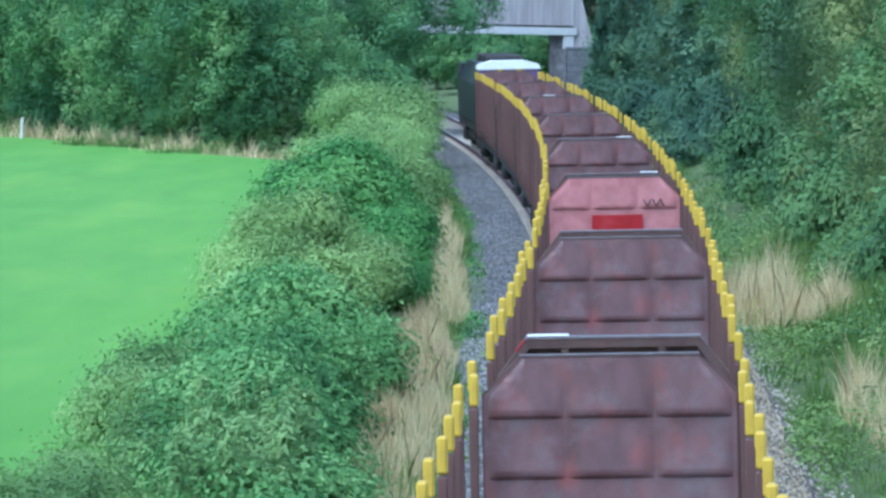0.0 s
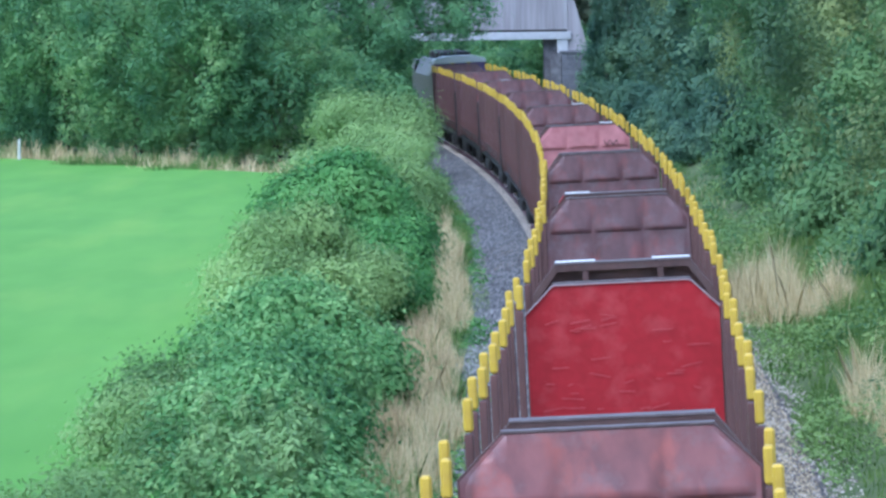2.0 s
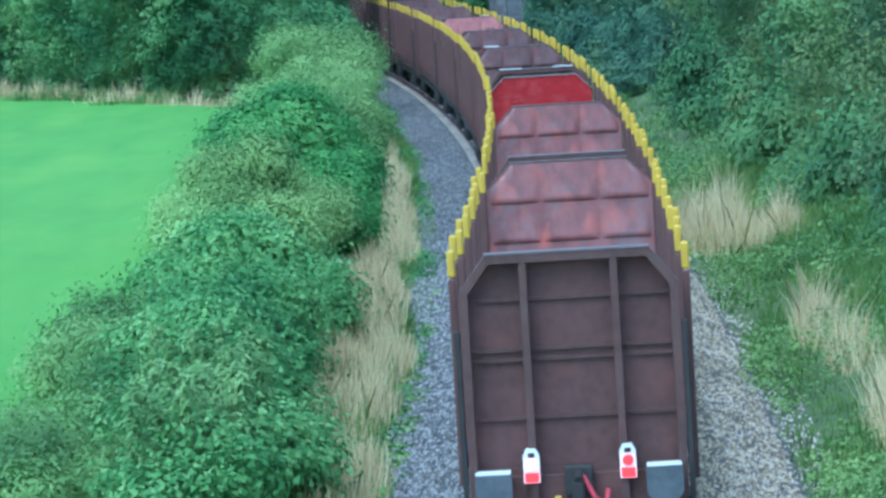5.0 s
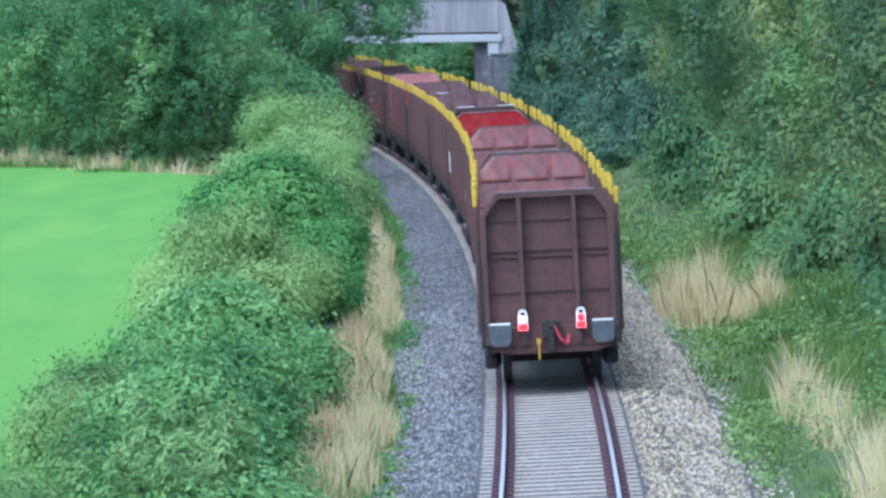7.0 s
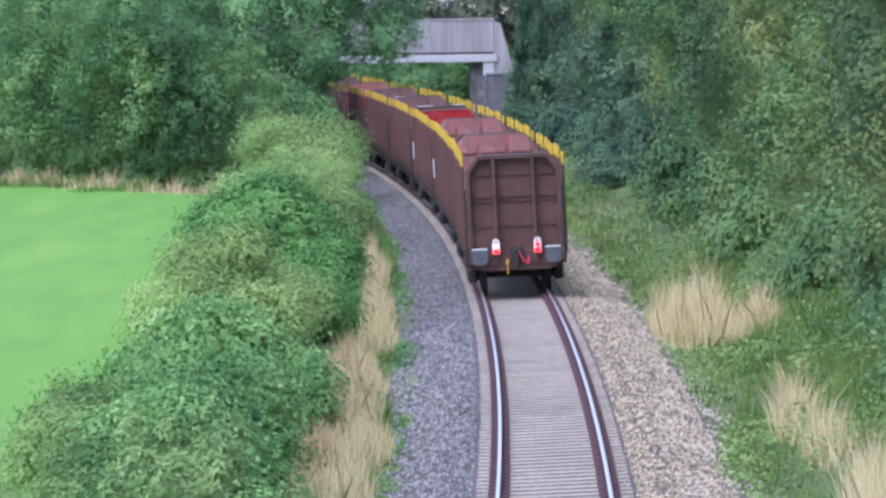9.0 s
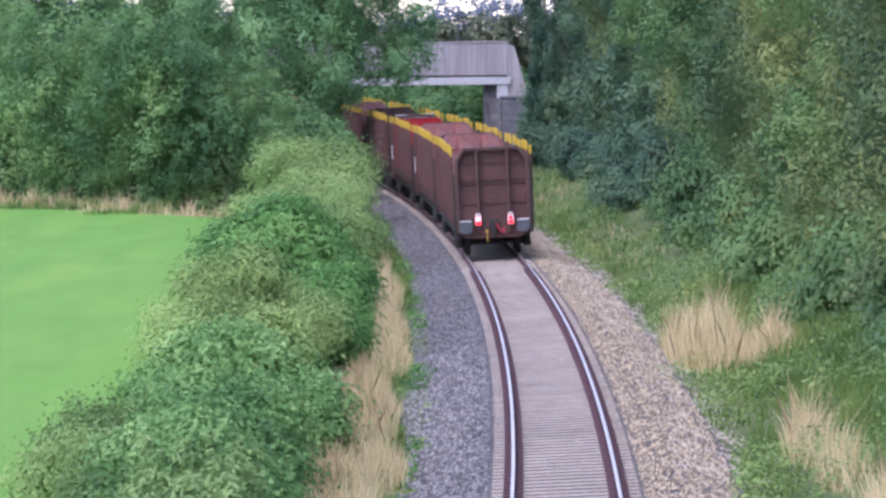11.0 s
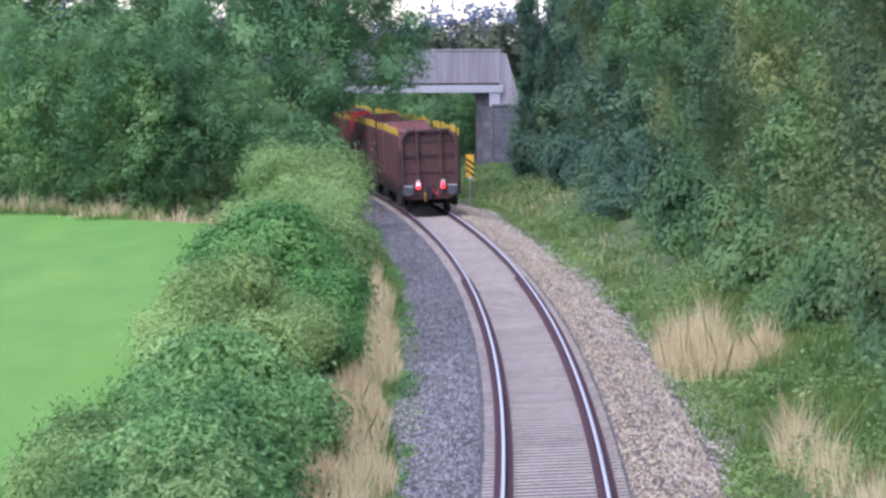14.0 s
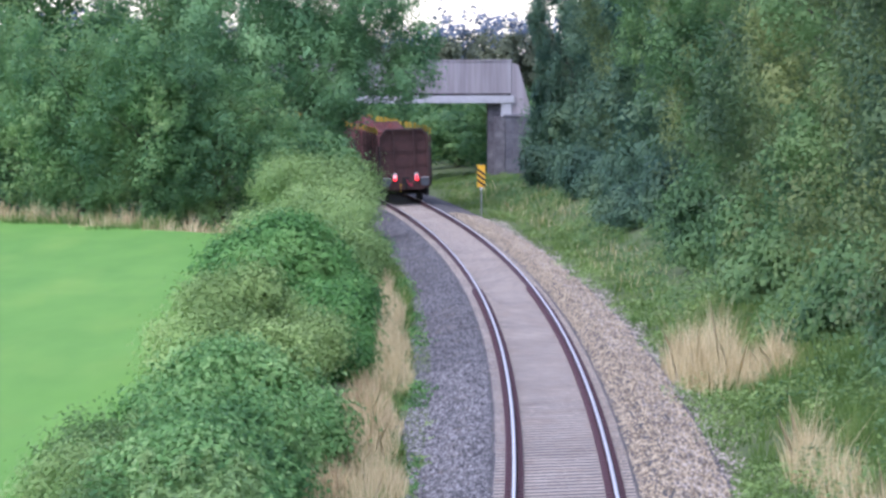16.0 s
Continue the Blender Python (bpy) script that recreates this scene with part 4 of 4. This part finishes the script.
def grab_rails(w):
    """White handrail and step strip at the front corner of a wagon."""
    for x, y in ((-1.30, LENGTH - 0.75),):
        bm = bmesh.new()
        for z in (1.7, 2.3):
            tube(bm, (x, y - 0.2, z), (x, y + 0.2, z), 0.008, seg=6)
        tube(bm, (x, y - 0.2, 1.7), (x, y - 0.2, 2.3), 0.008, seg=6)
        tube(bm, (x, y + 0.2, 1.7), (x, y + 0.2, 2.3), 0.008, seg=6)
        part("grab_rail", bm, "white", w, "white grab rail")


def repaint(w, mat):
    for o in w.children_recursive:
        if o.name.split(".")[0] in ("lining", "pressed_panel"):
            o.data = o.data.copy()
            o.data.materials[0] = M[mat]


def white_pad(w, xs):
    for x0, x1 in xs:
        part("white_pad", box(bmesh.new(), x0, x1, 0.02, 0.15, 3.553, 3.571, 0.004), "white", w)


wagons = [timber_wagon()]
for i in range(1, 11):
    wagons.append(copy_thing(wagons[0], pose(0, 0, 0)))
dress_tail(wagons[0])
tagged(wagons[0], "last brown timber wagon of the train with red tail lamps")
PAINT = {0: "faded", 1: "faded", 2: "red", 5: "pink"}
for i, mat in PAINT.items():
    repaint(wagons[i], mat)
# the red one has a flat plate
for o in list(wagons[2].children_recursive):
    if o.name.split(".")[0] == "pressed_panel":
        bpy.data.objects.remove(o)
for o in wagons[2].children:
    if o.name.startswith("front_bulkhead"):
        o.location.z = -0.106
        for (x0, z0), (x1, z1) in zip(FRONT_WALL[2:5], FRONT_WALL[3:6]):
            d = Vector((x1 - x0, z1 - z0)).normalized() * 0.013
            part("edge_strip", prism(bmesh.new(), [(x0, z0), (x1, z1), (x1 - d.y, z1 + d.x), (x0 - d.y, z0 + d.x)], LENGTH - 0.2, LENGTH - 0.178), "bare", o, "bare pale metal edge")
        q = random.Random(4)
        for i in range(44):
            x, z, n, tilt = q.uniform(-1.05, 0.85), q.uniform(1.5, 3.2), q.uniform(0.05, 0.28), q.uniform(-0.3, 0.3) if i % 3 else 0.0
            part("scrape", prism(bmesh.new(), [(x, z), (x + n, z + n * tilt), (x + n, z + n * tilt + 0.012), (x, z + 0.014)], LENGTH - 0.1925, LENGTH - 0.191), "scraped", o)
for o in wagons[2].children:
    if o.name.startswith("rear_bulkhead"):
        o.location.z = -0.19
tagged(wagons[2], "brown timber wagon with a bright red flat end wall")
tagged(wagons[5], "brown timber wagon with a pale red end wall")
part("red_panel", box(bmesh.new(), -0.42, 0.52, LENGTH - 0.27, LENGTH - 0.262, 2.32, 2.92), "red", wagons[5], "red repainted panel")
for k, (x0, x1) in enumerate([(0.52, 0.60), (0.60, 0.67), (0.70, 0.76), (0.76, 0.84), (0.84, 0.90)]):
    z = 3.06 if k % 2 else 3.2
    part("scrawl", prism(bmesh.new(), [(x0, z), (x0 + 0.025, z), (x1 + 0.025, 6.26 - z), (x1, 6.26 - z)], LENGTH - 0.27, LENGTH - 0.262), "black", wagons[5], "dark painted scrawl")
part("red_corner", prism(bmesh.new(), [(-0.905, 3.515), (-0.99, 3.404), (-1.0, 3.412), (-0.91, 3.53)], -0.11, 0.15), "red", wagons[4], "red painted corner")
white_pad(wagons[3], [(-0.88, -0.35), (0.4, 0.9)])
white_pad(wagons[4], [(-0.88, -0.45)])
part("white_pad", box(bmesh.new(), 0.52, 0.82, -0.1, 0.02, 3.387, 3.405, 0.004), "white", wagons[1])
white_pad(wagons[6], [(0.55, 0.88)])
white_pad(wagons[7], [(0.5, 0.85)])
white_pad(wagons[9], [(-0.3, 0.1)])


for w in (wagons[1], wagons[2]):
    grab_rails(w)


def locomotive():
    """A diesel locomotive; its rear end stands at y = 0."""
    w = thing("locomotive", "dark diesel locomotive with a white cab roof and purple end", "locomotive")
    bm = bmesh.new()
    box(bm, -1.32, 1.32, 0.2, 18.6, 0.95, 1.35, 0.02)
    part("underframe", bm, "black", w)
    cab = [(-1.36, 1.35), (1.36, 1.35), (1.38, 3.2), (1.28, 3.64), (-1.28, 3.64), (-1.38, 3.2)]
    part("cab", prism(bmesh.new(), cab, 0.5, 2.9), "loco", w)
    part("cab_end", prism(bmesh.new(), [(x * 0.97, z) for x, z in cab], 0.485, 0.499), "purple", w, "purple cab end")
    roof = [(-1.3, 3.64), (1.3, 3.64), (1.22, 3.84), (0.7, 3.98), (-0.7, 3.98), (-1.22, 3.84)]
    part("cab_roof", prism(bmesh.new(), roof, 0.42, 2.9), "white", w, "white cab roof")
    for x in (-0.62, 0.62):
        part("window", box(bmesh.new(), x - 0.42, x + 0.42, 0.465, 0.484, 2.35, 3.1), "black", w)
    # the two yellow lights below the cab roof, as yellow painted boxes
    for x in (-0.4, 0.4):
        part("horn", box(bmesh.new(), x - 0.09, x + 0.09, 0.36, 0.48, 3.56, 3.66, 0.02), "yellow", w)
    body = [(-1.36, 1.35), (1.36, 1.35), (1.38, 3.0), (1.0, 3.8), (-1.0, 3.8), (-1.38, 3.0)]
    part("body", prism(bmesh.new(), body, 2.91, 15.6), "loco", w)
    part("front_cab", prism(bmesh.new(), cab, 15.61, 18.2), "loco", w)
    for y in (3.2, 7.0, 10.5):
        part("roof_grille", box(bmesh.new(), -0.75, 0.75, y, y + 2.2, 3.802, 4.14, 0.06), "black", w)
    for y in (3.2, 15.6):
        make_bogie(w, y)
    part("fuel_tank", box(bmesh.new(), -1.2, 1.2, 6.5, 12.0, 0.4, 0.95, 0.1), "black", w)
    for x in (-0.93, 0.93):
        bm = bmesh.new()
        tube(bm, (x, 0.2, 1.06), (x, -0.3, 1.06), 0.12)
        tube(bm, (x, -0.3, 1.06), (x, -0.35, 1.06), 0.24, seg=18)
        part("buffer", bm, "black", w)
    return w


engine = locomotive()

# ---------------------------------------------------------------- track
track = thing("railway_track", "single curved railway track on concrete sleepers", "railway track", kind="structure")


def rail_mesh(u, outline, mat, name):
    ss = np.arange(-40, 331, 1.0)
    k = len(outline)
    v = np.array([along(s, u + a, b + (u + a) * TILT) for s in ss for a, b in outline])
    i = np.arange(len(ss) - 1)[:, None] * k + np.arange(k)[None, :]
    j = np.arange(len(ss) - 1)[:, None] * k + (np.arange(k)[None, :] + 1) % k
    f = np.stack([i, j, j + k, i + k], -1).reshape(-1, 4)
    ob = new(name, mesh_from(name, v, f, mat))
    ob.parent = track
    return ob


for u in (-0.835, 0.835):
    body = [(-0.07, -0.16), (0.07, -0.16), (0.07, -0.145), (0.012, -0.115), (0.012, -0.05), (0.036, -0.035), (0.036, -0.004), (-0.036, -0.004), (-0.036, -0.035), (-0.012, -0.05), (-0.012, -0.115), (-0.07, -0.145)]
    r = rail_mesh(u, body, "rail", "rail")
    head = rail_mesh(u, [(-0.031, -0.0035), (0.031, -0.0035), (0.024, 0.0), (-0.024, 0.0)], "rail_top", "running_surface")
    head.parent = r

sl = bmesh.new()
box(sl, -1.21, 1.21, -0.13, 0.13, -0.42, -0.175, 0.03)
sleeper = bpy.data.meshes.new("sleeper")
sl.to_mesh(sleeper)
sl.free()
sleeper.materials.append(M["sleeper"])
clip = bmesh.new()
for u in (-0.835, 0.835):
    for k in (-0.1, 0.1):
        box(clip, u + k - 0.06, u + k + 0.06, -0.1, 0.1, -0.175, -0.085, 0.015)
cm = bpy.data.meshes.new("rail_clips")
clip.to_mesh(cm)
clip.free()
cm.materials.append(M["rail"])
for i in range(300):
    s = 55 + i * 0.6
    ob = share("sleeper", sleeper, track, on_line(s))
    if i < 150:
        share("rail_clips", cm, ob, pose(0, 0, 0))
rest = []
for s in list(np.arange(-38, 54.6, 0.6)) + list(np.arange(235, 330, 0.6)):
    rest.append(s)
cube = np.array([(x, y, z) for z in (-0.42, -0.175) for y in (-0.13, 0.13) for x in (-1.21, 1.21)])
cf = np.array([(0, 2, 3, 1), (4, 5, 7, 6), (0, 1, 5, 4), (2, 6, 7, 3), (0, 4, 6, 2), (1, 3, 7, 5)])
v, f = [], []
for i, s in enumerate(rest):
    m = np.array(on_line(s))
    v.append(cube @ m[:3, :3].T + m[:3, 3])
    f.append(cf + 8 * i)
ob = new("sleeper_run", mesh_from("sleeper_run", np.concatenate(v), np.concatenate(f), "sleeper"))
ob.parent = track
tagged(ob, kind="stuff")


def loose_stones(count, s0, s1, u0, u1, mat):
    octa = np.array([(1, 0, -0.5), (0, 1, -0.5), (-1, 0, -0.5), (0, -1, -0.5), (0.3, 0.1, 1)], float)
    of = np.array([(0, 1, 4), (1, 2, 4), (2, 3, 4), (3, 0, 4)])
    s = s0 + (s1 - s0) * rng.random(count) ** 1.4
    u = rng.uniform(u0, u1, count)
    inside = np.abs(u) < 0.95
    keep = ~inside | (np.abs(((s - 55) / 0.6 + 0.5) % 1 - 0.5) > 0.2)
    s, u = s[keep], u[keep]
    c = np.array([along(a, b, max(bed(a, b), ground_z(a, b)) + (0.01 if abs(b) > 1.25 else -0.004)) for a, b in zip(s, u)])
    n = len(c)
    size = rng.uniform(0.015, 0.043, (n, 1, 1)) * np.where(np.abs(u) > 1.25, 1.0, 0.6)[:, None, None]
    v = octa[None] * size * rng.uniform(0.6, 1.3, (n, 5, 3))
    a = rng.uniform(0, 6.283, n)
    ca, sa = np.cos(a)[:, None], np.sin(a)[:, None]
    v = np.stack([v[..., 0] * ca - v[..., 1] * sa, v[..., 0] * sa + v[..., 1] * ca, v[..., 2] * 0.8], -1) + c[:, None, :]
    f = of[None] + np.arange(n)[:, None, None] * 5
    return mesh_from("ballast_stones", v.reshape(-1, 3), f.reshape(-1, 3), mat)


tagged(new("ballast_stones", loose_stones(20000, 52, 112, -3.25, -1.0, "stone_blue")), "blue-grey crushed stones with pale chips", "ballast", kind="stuff")
# farther left the stones have the shade in their colour
tagged(new("ballast_stones", loose_stones(15000, 104, 225, -3.25, -1.0, "stone_dark")), "blue-grey crushed stones of the ballast, darkened for shade", "ballast", kind="stuff")
tagged(new("ballast_stones", loose_stones(29000, 52, 215, 1.0, 2.85, "stone_buff")), "buff crushed stones of the ballast", "ballast", kind="stuff")
tagged(new("ballast_stones", loose_stones(12000, 52, 215, 1.9, 3.5, "stone")), "grey crushed stones on the ballast shoulder", "ballast", kind="stuff")
# the left sleeper ends take the stones with painted shade too
for u0, u1, sort, many in ((-1.6, -0.96, "stone_dark", 11000), (1.05, 1.5, "stone_buff", 4000)):
    tagged(new("ballast_stones", loose_stones(many, 52, 205, u0, u1, sort)), "grey crushed stones at the sleeper ends", "ballast", kind="stuff")
tagged(new("ballast_stones", loose_stones(19000, 52, 190, -1.2, 1.2, "stone")), "grey crushed stones between the sleepers", "ballast", kind="stuff")


# ---------------------------------------------------------------- movement
LURCH = {0.5: -0.4, 1.5: 0.2, 2.5: 0.2, 4.0: 0.8, 7.0: -0.5, 7.5: -0.1, 8.0: -0.2, 10.5: 0.25, 11.0: 0.15, 11.5: 0.17, 12.0: 0.2, 13.5: -0.15, 14.5: -0.2}  # small unevenness of the run


def tail_at(t):
    """How far down the line the train's tail is at t seconds."""
    q = (t - 8) / 8
    return 102.03 + 134.38 * q - 6.89 * q * q - 2.79 * q ** 3 + LURCH.get(t, 0.0)


def motions():
    times = [i * 0.5 for i in range(33)]
    for i, w in enumerate(wagons):
        rows = []
        for t in times:
            s = tail_at(t) + i * PITCH
            a, b = along(s + 2.6, 0.055), along(s + LENGTH - 2.6, 0.055)
            way = (b - a).normalized()
            p = a - way * 2.6
            rows.append((t, pose(p.x, p.y, 0, 0, -CANT, math.degrees(math.atan2(-way.x, way.y)))))
        walk(w, rows)
    rows = []
    for t in times:
        s = tail_at(t) + 11 * PITCH - 0.6
        p = along(s, 0.32)
        rows.append((t, pose(p.x, p.y, 0, 0, -CANT, heading(s + 9))))
    walk(engine, rows)


motions()
